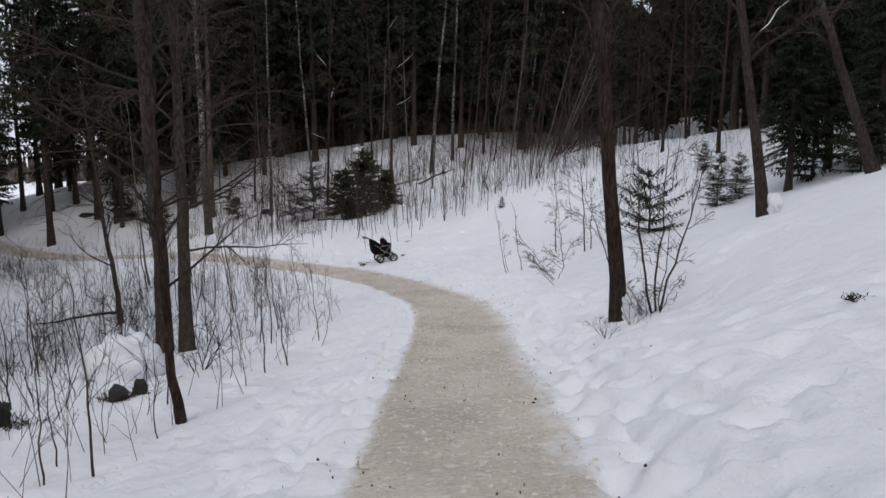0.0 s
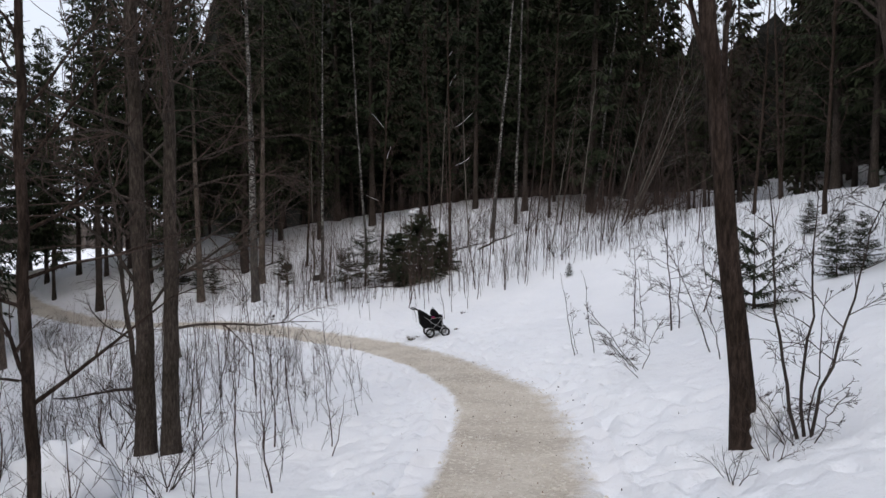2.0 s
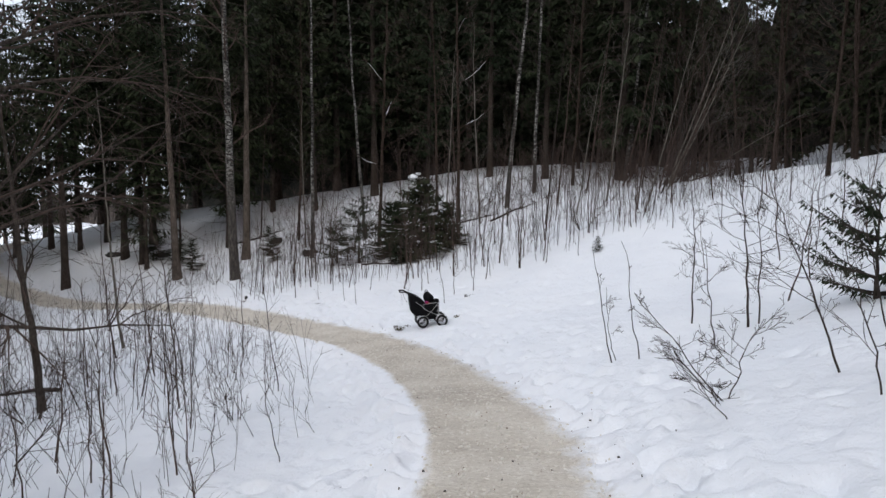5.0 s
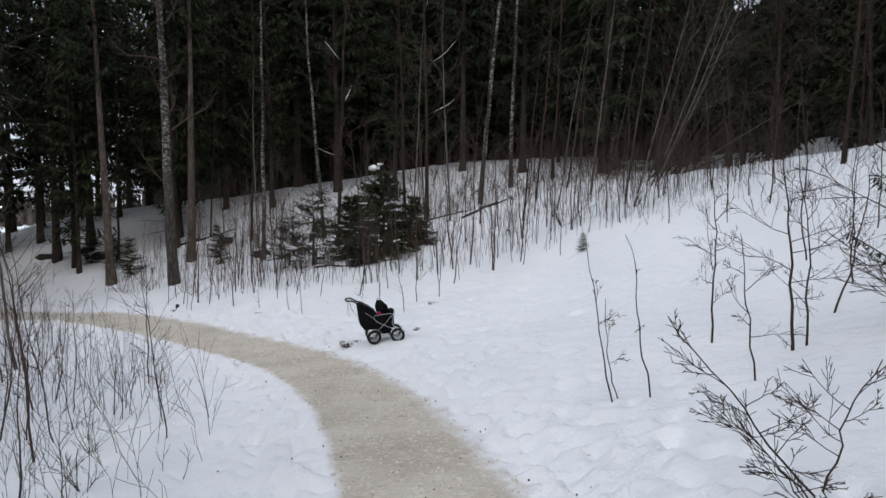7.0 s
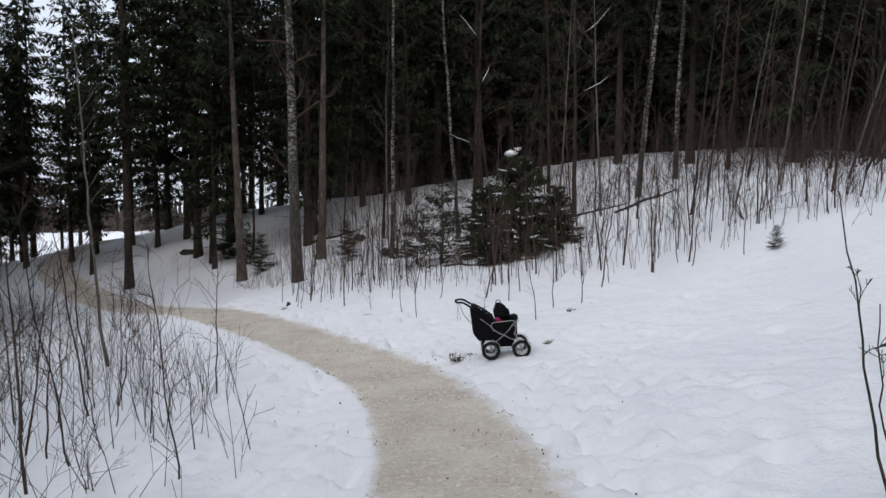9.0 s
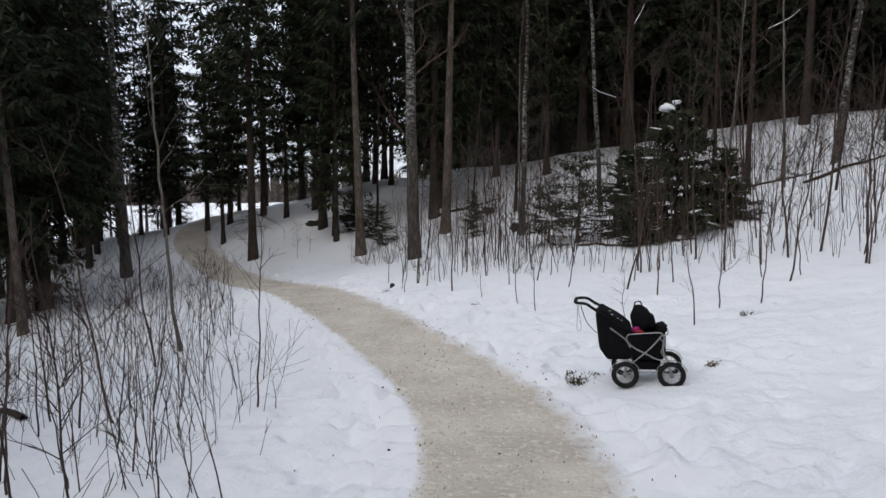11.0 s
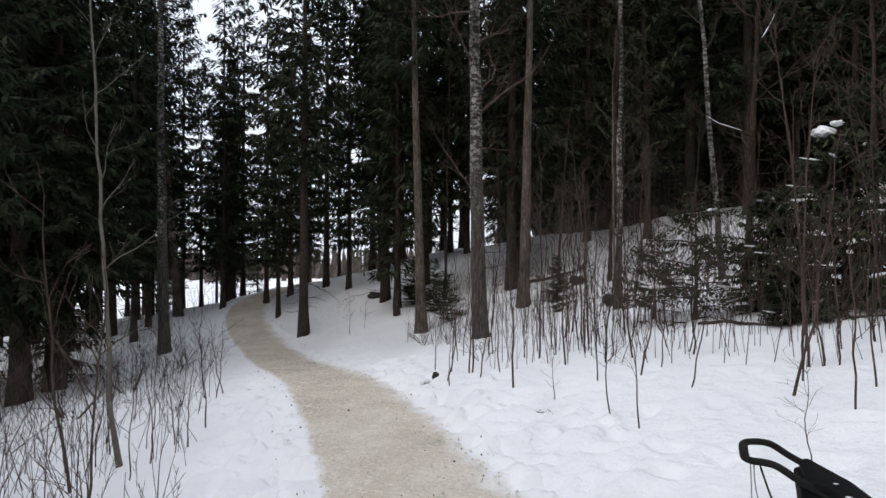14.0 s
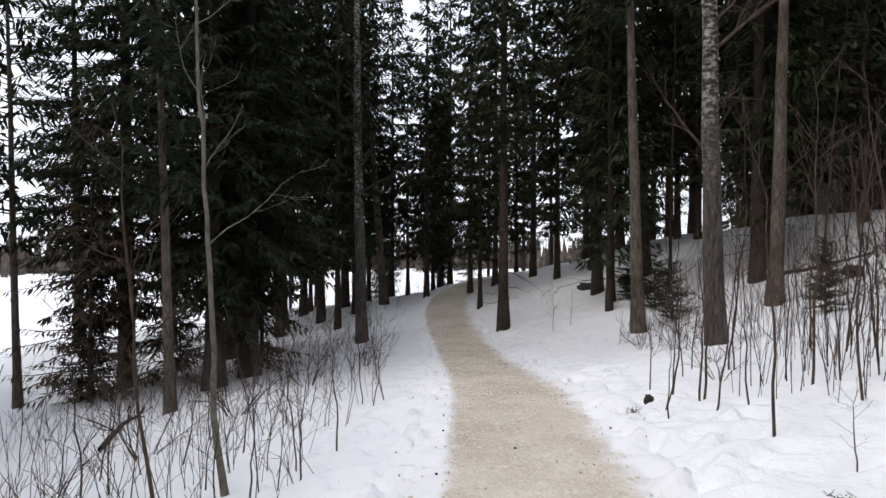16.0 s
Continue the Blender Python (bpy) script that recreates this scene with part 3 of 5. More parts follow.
for k, (x, y, s) in enumerate([(-26.5, 34.8, 0.9), (-25.2, 36.0, 1.0), (-23.1, 37.4, 0.9), (-20.4, 37.9, 1.1), (-28.6, 36.4, 0.85), (-30.0, 38.2, 0.9), (-24.4, 36.6, 0.85), (-21.2, 36.9, 1.0), (-17.6, 37.2, 1.05), (-31.0, 34.5, 0.9), (-33.5, 33.0, 1.0),
                               (-32.4, 36.4, 0.9), (-35.4, 35.2, 1.0), (-34.0, 29.8, 1.0), (-37.6, 37.2, 0.9), (-36.8, 32.4, 1.0), (-31.8, 28.4, 0.95), (-24.6, 41.6, 1.0), (-20.2, 42.0, 1.0), (-28.6, 41.0, 0.9), (-33.2, 39.6, 0.75), (-30.2, 44.6, 0.9), (-31.2, 31.8, 0.9), (-27.6, 32.2, 0.75), (-22.6, 34.6, 0.7), (-18.4, 40.8, 1.05), (-21.4, 44.4, 1.1), (-29.4, 35.6, 0.7)]):
    spots.append((x, y))
    place(SPARSE[k % 3], "spruce_tree", "slender spruce with thin boughs and sky showing through", "tree", "spruces of the wood", pose(x, y, zed(x, y) - 0.05, 0, 0, 77 * k) @ Matrix.Diagonal((s, s, s, 1)))


for k, (x, y, s) in enumerate([(-36.0, 40.6, 0.75), (-38.8, 43.4, 0.7), (-34.6, 37.4, 0.55), (-40.5, 40.0, 0.7), (-33.0, 42.6, 0.8), (-31.6, 38.8, 0.8), (-29.6, 37.4, 0.6)]):
    spots.append((x, y))
    place(PROTO[(2, 4)[k % 2]], "spruce_tree", "slender dark spruce by the lake shore", "tree", "spruces of the wood", pose(x, y, zed(x, y) - 0.05, 0, 0, 65 * k) @ Matrix.Diagonal((s, s, s, 1)))


def wanted(x, y):
    """How thick the wood stands at a place, 0 to 1."""
    if y > 36 and 0.2 < (x - 0.3) / (y - 4.6) < 0.4:
        return 0.12
    if x > -12 and y > 38 + 0.05 * abs(x - 2):
        return 1.0
    if -18 < x <= -12 and y > 37:
        return 0.8
    if -28 < x <= -18 and y > 39 and x > -2.0 - (y - 20.4):
        return 0.5
    if x <= -24 and 30 < y < 60:
        return 0.06
    if -48 < x < -28 and 8 < y < 27:
        return 0.05
    if -30 < x < -13 and -5 < y < 15:
        return 0.5
    if x > 12 and 12 < y < 39:
        return 1.0
    # a few unseen trees beside and behind the start, added for their shade
    if x > 12 and y <= 12 or y < -9:
        return 0.12
    return 0.0


tries = 0
while len(spots) < 240 and tries < 9000:
    tries += 1
    x, y = rng.uniform(-46, 24), rng.uniform(-20, 55)
    if rng.uniform() > wanted(x, y) or path_near(np.array([x]), np.array([y]))[0][0] < 2.6:
        continue
    if min((x - a) ** 2 + (y - b) ** 2 for a, b in spots) < 1.9 ** 2:
        continue
    spots.append((x, y))
    s = rng.uniform(0.85, 1.2)
    front = (34 < y < 43 and -26 < x < 9) or (x < -11 and y > 15) or (x > 9 and x < 17 and y < 42)
    place(PROTO[rng.integers(0, 5)] if front else LITE[rng.integers(0, 4)], "spruce_tree", "tall dark green spruce with drooping boughs", "tree", "spruces of the wood",
          pose(x, y, zed(x, y) - 0.05, rng.uniform(-1.5, 1.5), rng.uniform(-1.5, 1.5), rng.uniform(0, 360)) @ Matrix.Diagonal((s, s, s, 1)))

# spruces with dry brown lower boughs below the path
DRY = [spruce_parts(68 + k, 7.5, 0.06, 0.3, 1.9, 0.08, 0.3, 0.3, False, per=6, droop=0.6, wide=0.08, needles=NEEDLE_DRY) for k in range(2)]
for k, (x, y) in enumerate([(-20.9, 22.4), (-21.6, 26.6), (-22.2, 24.4)]):
    place(DRY[k % 2], "spruce_tree", "small spruce with dry brown boughs", "tree", "dry spruces", pose(x, y, zed(x, y) - 0.05, 0, 0, 50 * k))

# young spruces in the undergrowth
YOUNG = [spruce_parts(75 + k, 3.0, 0.035, 0.12, 1.2, 0.05, 0.15, 0.16, False, per=7, droop=0.4, wide=0.11) for k in range(3)]
for k, (x, y, h) in enumerate([(-15.0, 34.6, 1.5), (-10.2, 33.6, 1.2), (-16.3, 35.2, 1.6), (-13.9, 33.9, 1.5), (-10.9, 34.9, 1.3), (7.2, 17.9, 1.5), (7.9, 18.2, 1.3), (9.4, 17.4, 3.6), (10.2, 16.0, 3.0), (8.9, 14.6, 1.6), (2.26, 26.3, 0.5), (8.6, 22.6, 1.0), (-21.5, 22.5, 3.0), (-24.0, 25.0, 2.6)]):
    s = h / 3.0
    place(YOUNG[k % 3], "young_spruce", "young green spruce with snow about its foot", "tree", "young spruces", pose(x, y, zed(x, y) - 0.05, 0, 0, 70 * k) @ Matrix.Diagonal((s, s, s, 1)))

# the broad, dark young spruces with snow on their boughs, and a layered one on the bank
THICKET = [spruce_parts(180, 2.9, 0.05, 0.12, 1.5, 0.035, 0.17, 0.11, False, per=8, droop=0.5, wide=0.13, snowy=True), spruce_parts(181, 2.6, 0.045, 0.15, 1.4, 0.05, 0.15, 0.24, False, per=6, droop=0.45, wide=0.12, snowy=True),
           spruce_parts(182, 1.75, 0.028, 0.12, 1.25, 0.035, 0.13, 0.25, False, per=6, droop=0.12, wide=0.12, jitter=0.03)]
for k, (x, y, s, kind) in enumerate([(-3.5, 30.6, 1.0, 0), (-5.9, 31.0, 1.0, 1), (-4.6, 30.9, 0.75, 0), (-2.55, 30.9, 0.6, 0), (-6.9, 31.6, 0.7, 1), (-4.1, 29.9, 0.42, 0), (5.0, 16.35, 1.0, 2)]):
    place(THICKET[kind], "young_spruce", ("broad dark young spruce with scraps of snow on its boughs", "open young spruce with snowy drooping boughs", "small green spruce with layered boughs on the bank")[kind], "tree", "young spruces",
          pose(x, y, zed(x, y) - 0.06, 0, 0, 130 * k) @ Matrix.Diagonal((s, s, s, 1)))
for k, (x, y, s) in enumerate([(8.4, 16.6, 0.36), (10.2, 18.2, 0.45), (9.4, 14.9, 0.3)]):
    place(DENSE[k % 2], "spruce_tree", "dark bushy spruce at the top of the bank", "tree", "spruces of the bank", pose(x, y, zed(x, y) - 0.05, 0, 0, 40 * k) @ Matrix.Diagonal((s, s, s, 1)))

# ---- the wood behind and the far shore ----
# near-black tones: the shade under the far canopy is put into the colour
FAR_WOOD_SHADE = plain_material("far_wood_shade", (0.006, 0.007, 0.005), (0.02, 0.019, 0.015), 0.8)


def far_band(name, label, corners, height, step, seed, mat, depth, slim=1.0):
    """A distant wood: many ragged tops, several rows deep."""
    rng = np.random.default_rng(seed)
    line = spline(corners, step)
    verts, faces = [], []
    for x, y in line:
        for _ in range(6):
            px, py = x + rng.normal(0, depth), y + rng.normal(0, depth)
            h, w = height * rng.uniform(0.45, 1.1), height * slim * rng.uniform(0.07, 0.15)
            if 7 < px < 26 and py > 40:
                h *= 0.42
            z = float(raw_height(np.array([px]), np.array([py]))[0]) - 0.5
            n = len(verts)
            for u, r in ((0, 1.0), (0.3, 1.1), (0.6, 0.7), (0.85, 0.4)):
                for q in range(5):
                    a = q * 1.2566 + u * 2
                    rr = w * r * rng.uniform(0.6, 1.3)
                    verts.append((px + rr * math.cos(a), py + rr * math.sin(a), z + (u + rng.uniform(-0.06, 0.06)) * h))
            verts.append((px + rng.normal(0, 0.2 * w), py, z + h))
            for lv in range(3):
                for q in range(5):
                    faces.append((n + lv * 5 + q, n + lv * 5 + (q + 1) % 5, n + lv * 5 + 5 + (q + 1) % 5, n + lv * 5 + 5 + q))
            for q in range(5):
                faces.append((n + 15 + q, n + 15 + (q + 1) % 5, n + 20))
    return tagged(new(name, mesh_from(name, verts, faces, mat, False)), label, "wood", "", "structure")


FAR_BROWN = plain_material("far_bare_wood", (0.05, 0.042, 0.037), (0.12, 0.1, 0.09), 0.7)
far_band("backdrop", "wood far behind the slope, canopy shade put into its near-black colour", [(-29, 73), (-20, 69), (-6, 63), (15, 62), (34, 54), (40, 30), (40, 0), (30, -30), (-10, -38), (-40, -30)], 28, 1.4, 3, FAR_WOOD_SHADE, 2.5)
far_band("backdrop_shore", "bare and dark wood on the far side of the snowy lake", [(-120, -130), (-150, -40), (-160, 40), (-140, 120), (-90, 180), (-20, 200)], 8, 1.1, 4, FAR_BROWN, 7, 0.7)

# ---- saplings ----
SAPLINGS_NEAR = [
    (-3.1, 4.96, 1.3), (-2.77, 5.07, 1.7), (-3.21, 5.34, 1), (-2.63, 5.98, 1.1), (-2.95, 6.22, 0.3), (-3.23, 7.09, 0.7), (-4.88, 7.78, 1.2), (-2.41, 7.99, 0.8),
    (-4.54, 8.03, 1.3), (-2.87, 8.8, 1.2), (-2.39, 8.85, 1.6), (-3.32, 8.89, 0.8), (-2.16, 9.15, 1.4), (-4.96, 9.54, 1.2), (-6.13, 10.36, 1.5), (-1.97, 10.73, 0.8),
    (-7.27, 11.08, 1.1), (-2.15, 11.4, 1.4), (-3.03, 11.64, 1.8), (-3.31, 11.94, 1.3), (-4.41, 12.37, 1.6), (-4.2, 13.07, 1.6), (-3.25, 13.1, 1.7),
    (-2.84, 13.12, 0.9), (-2.23, 13.35, 1.2),
]
SAPLINGS_LEFT = [
    (-5.71, 16.49, 1.8), (-5.35, 16.98, 2.9), 
    (-6.28, 17.25, 1.4), (-7.31, 17.4, 2), (-5.58, 17.71, 2.8), (-6.12, 17.89, 2.2), (-4.19, 17.94, 0.9), (-7.98, 18.08, 1.7), 
    (-6.7, 18.1, 2.4), (-7.29, 18.23, 2.3), (-4.48, 18.39, 0.8), (-6.14, 18.88, 1.9), (-7.71, 19.45, 2), (-7.32, 19.63, 3.3), (-8.98, 19.82, 2.4), (-7.27, 20.1, 1.7),
    (-7.77, 20.16, 1.2), (-5.37, 20.25, 0.5),
]
SAPLINGS_MID = [
    (-5.92, 20.3, 0.8), (-15, 20.93, 2), (-12.78, 21.32, 1.6), (-12.78, 21.77, 1.8), (-9.69, 21.92, 3.7), (-12.4, 22.2, 1.3), (4.26, 22.42, 1.5), (-10.39, 22.5, 1.1),
    (-9.25, 22.6, 1.3), (-12.22, 22.66, 1.3), (-9.23, 23.05, 1.1), (-10.24, 23.06, 1.2), (-9.86, 23.24, 1.5), (-11.72, 23.25, 1.4), (-9.86, 23.68, 1.3), (-11.53, 24.25, 1),
    (-1.87, 24.3, 1.4), (-12.24, 24.3, 1.2), (-2.78, 24.39, 0.9), (-11.76, 25.05, 1.3), (-12.14, 25.07, 2), (-4.46, 25.1, 1.6), (-1.71, 25.2, 1.9), (-4.81, 25.24, 1.6),
    (-11.96, 25.33, 1.3), (-1.2, 25.41, 1.7),
]
SAPLINGS_BELT = [
    (-5.74, 25.68, 0.6), (-9.19, 25.72, 1.4), (-2.71, 25.8, 2), (-6.59, 26.09, 2.4), (-3.32, 26.25, 2.7), (-5.49, 26.26, 2), (-0.92, 26.31, 3.5), (-4.38, 26.31, 2.1),
    (-7.82, 26.33, 1.9), (1.75, 26.41, 2.1), (-2.62, 26.47, 1.7), (-7.44, 26.52, 1.8), (-5.08, 26.61, 1.9), (-8.11, 26.63, 1), (0.81, 26.7, 2), (-7.27, 26.81, 1.6),
    (-7.89, 26.88, 1.9), (-5, 27.04, 1.8), (0.77, 27.07, 3.4), (-8.47, 27.18, 1.6), (-8.08, 27.2, 3.1), (-3.08, 27.36, 1.9), (-6.52, 27.37, 2.3), (-9.81, 27.39, 1.7),
    (0.01, 27.42, 2.2), (-9.08, 27.51, 1.1),
]
SAPLINGS_FAR = [
    (-0.59, 27.78, 4.2), (0.51, 27.8, 2.1), (-1.88, 27.83, 2), (-1.61, 28.11, 1.7), (0.53, 28.13, 2.3), (3.58, 28.25, 1.8), (-1.18, 28.26, 1.3), (1.25, 28.62, 2),
    (1.64, 28.73, 2.3), (-7.92, 28.9, 0.8), (2.92, 29.04, 2.4), (-9.7, 29.13, 1.8), (-9.06, 29.19, 2.4), (-1.71, 29.24, 2.2), (1.54, 29.34, 2.6), (-6.51, 29.7, 2),
    (0.18, 29.71, 3.1), (-0.31, 29.8, 2.4), (2.45, 29.87, 3.4), (-7.92, 29.94, 1.7), (1.26, 31.45, 2.7), (-16.7, 32.74, 1.3), (-16.6, 33.24, 1), (-11.2, 36.47, 2.9),
]



def sapling_parts(seed, mat, height=2.4, r=0.014, twigs=9):
    rng = np.random.default_rng(seed)
    geos = [Geo(), Geo()]
    line = trunk_line(rng, height, rng.normal(0, 0.05, 2), 0.035, 12)
    stem = Geo()
    stem.tube(line, np.linspace(r, 0.003, len(line)), 6)
    for i in range(twigs):
        z = height * rng.uniform(0.25, 0.95)
        a = rng.uniform(0, 2 * np.pi)
        grow(geos, rng, along(line, z), (np.cos(a), np.sin(a), rng.uniform(0.5, 1.6)), height * rng.uniform(0.12, 0.3), 0.005, 2, 3, 0.6, 0.3, 3)
    return [("stem", stem.mesh("stem", mat)), ("twigwork", geos[-1].mesh("twigwork", mat))]


SAPLING = [sapling_parts(80 + k, (TWIG, TWIG_RED, TWIG_RED)[k % 3], 2.4, 0.011 + 0.003 * (k % 3), 6 + 2 * (k % 4)) for k in range(10)]
rng = np.random.default_rng(9)
for x, y, h in SAPLINGS_NEAR + SAPLINGS_LEFT + SAPLINGS_MID + SAPLINGS_BELT + SAPLINGS_FAR:
    if path_near(np.array([x]), np.array([y]))[0][0] < 1.25:
        continue
    s = h / 2.4
    w = s ** 0.6
    place(SAPLING[rng.integers(0, 10)], "sapling", "thin bare brown sapling standing in the snow", "sapling", "saplings", pose(x, y, zed(x, y) - 0.02, rng.uniform(-5, 5), rng.uniform(-5, 5), rng.uniform(0, 360)) @ Matrix.Diagonal((w, w, s, 1)))

# thin young stems between them on the slope and on the downhill bank
rng = np.random.default_rng(19)
for x, y, h in [(4.6, 18.4, 2.0), (5.4, 19.6, 2.0), (6.2, 21.4, 2.0)]:
    s = h / 2.4
    place(SAPLING[rng.integers(0, 10)], "sapling", "dark bare sapling with side twigs beside the bank", "sapling", "saplings", pose(x, y, zed(x, y) - 0.02, rng.uniform(-8, 8), rng.uniform(-8, 8), rng.uniform(0, 360)) @ Matrix.Diagonal((1.3 * s, 1.3 * s, s, 1)))
for k in range(34):
    x, y = rng.uniform(4.2, 10.5), rng.uniform(20.5, 36)
    h = rng.uniform(1.3, 3.2)
    s = h / 2.4
    place(SAPLING[rng.integers(0, 10)], "sapling", "thin dark sapling on the open hillside", "sapling", "saplings", pose(x, y, zed(x, y) - 0.02, rng.uniform(-6, 6), rng.uniform(-6, 6), rng.uniform(0, 360)) @ Matrix.Diagonal((s, s, s, 1)))
count = 0
while count < 150:
    if count < 105:
        x = rng.uniform(-9.5, 6.5)
        y = 26.6 + 0.12 * max(x, 0) + abs(rng.normal(0, 3.2)) + (1.2 if x < -6 else 0)
        if y > 36.5:
            continue
        h = rng.uniform(1.4, 4.2)
    else:
        x, y = rng.uniform(-13, -2.6), rng.uniform(5, 25)
        h = rng.uniform(0.8, 2.4)
    d = path_near(np.array([x]), np.array([y]))[0][0]
    if d < 1.9 or (x > 0.2 and y < 26) or (count >= 105 and d > 8):
        continue
    count += 1
    s = h / 2.4
    w = s ** 0.6
    place(SAPLING[rng.integers(0, 10)], "sapling", "thin bare brown sapling standing in the snow", "sapling", "saplings", pose(x, y, zed(x, y) - 0.02, rng.uniform(-6, 6), rng.uniform(-6, 6), rng.uniform(0, 360)) @ Matrix.Diagonal((w, w, s, 1)))

# spreading young rowans and whips on the open bank, each with long level side branches


def rowan_parts(seed, height, r, limbs, reach, lean):
    rng = np.random.default_rng(seed)
    line = trunk_line(rng, height, lean, 0.03, 14)
    stem, fine, out = Geo(), Geo(), []
    stem.tube(line, np.linspace(r, 0.003, len(line)), 7)
    out.append(("stem", stem.mesh("stem", TWIG)))
    for i in range(limbs):
        z = height * (0.22 + 0.7 * (i + rng.uniform(0, 0.8)) / limbs)
        a = rng.uniform(0, 2 * np.pi)
        limb = Geo()
        grow([limb, fine], rng, along(line, z), (np.cos(a), np.sin(a), rng.uniform(0.15, 0.9)), reach * rng.uniform(0.5, 1.1) * (1.15 - 0.7 * z / height), min(0.0055, 0.4 * r), 0, 2, 0.65, 0.1, 5, None, 0.1)
        out.append(("side_branch", limb.mesh("side_branch", TWIG)))
    return out + [("twigwork", fine.mesh("twigwork", TWIG))] if limbs else out


for k, (x, y, h, r, limbs, reach, lean) in enumerate([(3.02, 18.1, 2.2, 0.017, 9, 0.8, (-0.05, 0)), (2.89, 16.2, 1.5, 0.012, 6, 0.6, (-0.08, 0)), (3.6, 17.1, 2.5, 0.022, 12, 1.2, (-0.09, 0)), (3.76, 17.15, 2.0, 0.016, 9, 0.9, (-0.02, 0)), (1.55, 16.4, 1.7, 0.011, 2, 0.4, (-0.2, 0)), (1.62, 16.5, 1.1, 0.008, 2, 0.5, (-0.1, 0)),
                                                     (1.92, 16.38, 1.7, 0.011, 2, 0.3, (-0.2, 0)), (3.37, 13.55, 1.9, 0.014, 7, 0.9, (-0.42, 0)), (3.15, 12.3, 1.2, 0.01, 6, 0.6, (-0.2, 0.1)), (2.25, 13.35, 1.05, 0.009, 8, 0.55, (-0.8, 0)), (2.3, 13.4, 0.8, 0.009, 8, 0.6, (0.3, 0)), (2.2, 13.3, 0.45, 0.008, 7, 0.6, (-0.9, 0.2)), (2.12, 12.75, 0.4, 0.008, 5, 0.5, (-0.8, 0)), (4.3, 14.6, 1.6, 0.012, 7, 0.8, (-0.3, 0)),
                                                     (2.72, 8.68, 2.4, 0.02, 8, 0.7, (-0.16, 0)), (2.78, 8.7, 2.3, 0.018, 8, 0.7, (0.03, 0)), (2.82, 8.66, 2.2, 0.018, 8, 0.8, (0.28, 0)), (2.8, 8.6, 1.3, 0.01, 5, 0.5, (0.1, 0.1)), (2.6, 8.4, 0.5, 0.007, 5, 0.4, (-0.6, -0.2)), (2.7, 8.3, 0.5, 0.007, 5, 0.4, (0.5, -0.3))]):
    place(rowan_parts(210 + k, h, r, limbs, reach, lean), "rowan_sapling", "dark bare sapling with long level side branches" if limbs > 4 else "thin arching whip growing out of the snow", "sapling", "saplings on the bank", pose(x, y, zed(x, y) - 0.02))

# taller stems of the young wood, some bent over by snow
POLE = [sapling_parts(95 + k, (TWIG_PALE, TWIG, TWIG_RED, TWIG)[k], 7.0, 0.034, 16) for k in range(4)]
for x, y, h, tilt in [(3.8, 29.6, 6, 11), (4.4, 30.9, 7, 14), (4.9, 31.4, 7, 17), (5.2, 31.9, 7, 22), (5.4, 32.6, 7.5, 27), (5.7, 33.2, 7.5, 34), (5.9, 33.6, 7, 42), (6.1, 33.9, 6.5, 50), (6.4, 34.6, 6, 58), (6.7, 36.3, 7, 26), (4.2, 36.0, 8, 9), (3.2, 33.0, 8, 7),
                      (2.6, 35.0, 8, 5), (1.4, 33.8, 8, 3), (-1.6, 33.2, 8, -3), (-3.2, 35.4, 8, 2), (-0.5, 32.0, 7, 6), (0.9, 31.2, 7, 2), (2.0, 31.6, 6, 8), (-2.2, 31.4, 6, -2), (6.6, 35.4, 6, 64), (7.3, 36.9, 7, 20), (5.0, 32.4, 7, 12), (5.6, 34.0, 8, 19), (5.3, 33.4, 7.5, 30), (6.0, 35.2, 8, 23), (6.6, 37.0, 8, 15), (4.7, 34.4, 8, 10), (-12.2, 37.2, 8, 2), (-9.2, 34.8, 7, -3)]:
    s = h / 7.0
    place(POLE[int(10 * (x + 20)) % 4], "young_alder", "tall thin bare stem of the young wood", "tree", "young stems", pose(x, y, zed(x, y) - 0.05, rng.uniform(-4, 4), tilt, 0) @ Matrix.Diagonal((s, s, s, 1)) @ pose(0, 0, 0, 0, 0, rng.uniform(0, 360)))


def shrub_parts(seed, mat, height=0.9, stems=7):
    rng = np.random.default_rng(seed)
    out = []
    fine = Geo()
    for i in range(stems):
        st = Geo()
        a = rng.uniform(0, 2 * np.pi)
        grow([st, fine], rng, (0.06 * np.cos(a), 0.06 * np.sin(a), -0.05), (np.cos(a) * 0.8, np.sin(a) * 0.8, rng.uniform(0.7, 1.6)), height * rng.uniform(0.7, 1.3), 0.009, 0, 2, 0.6, 0.1, 5)
        out.append(("stem", st.mesh("stem", mat)))
    return out + [("twigwork", fine.mesh("twigwork", mat))]


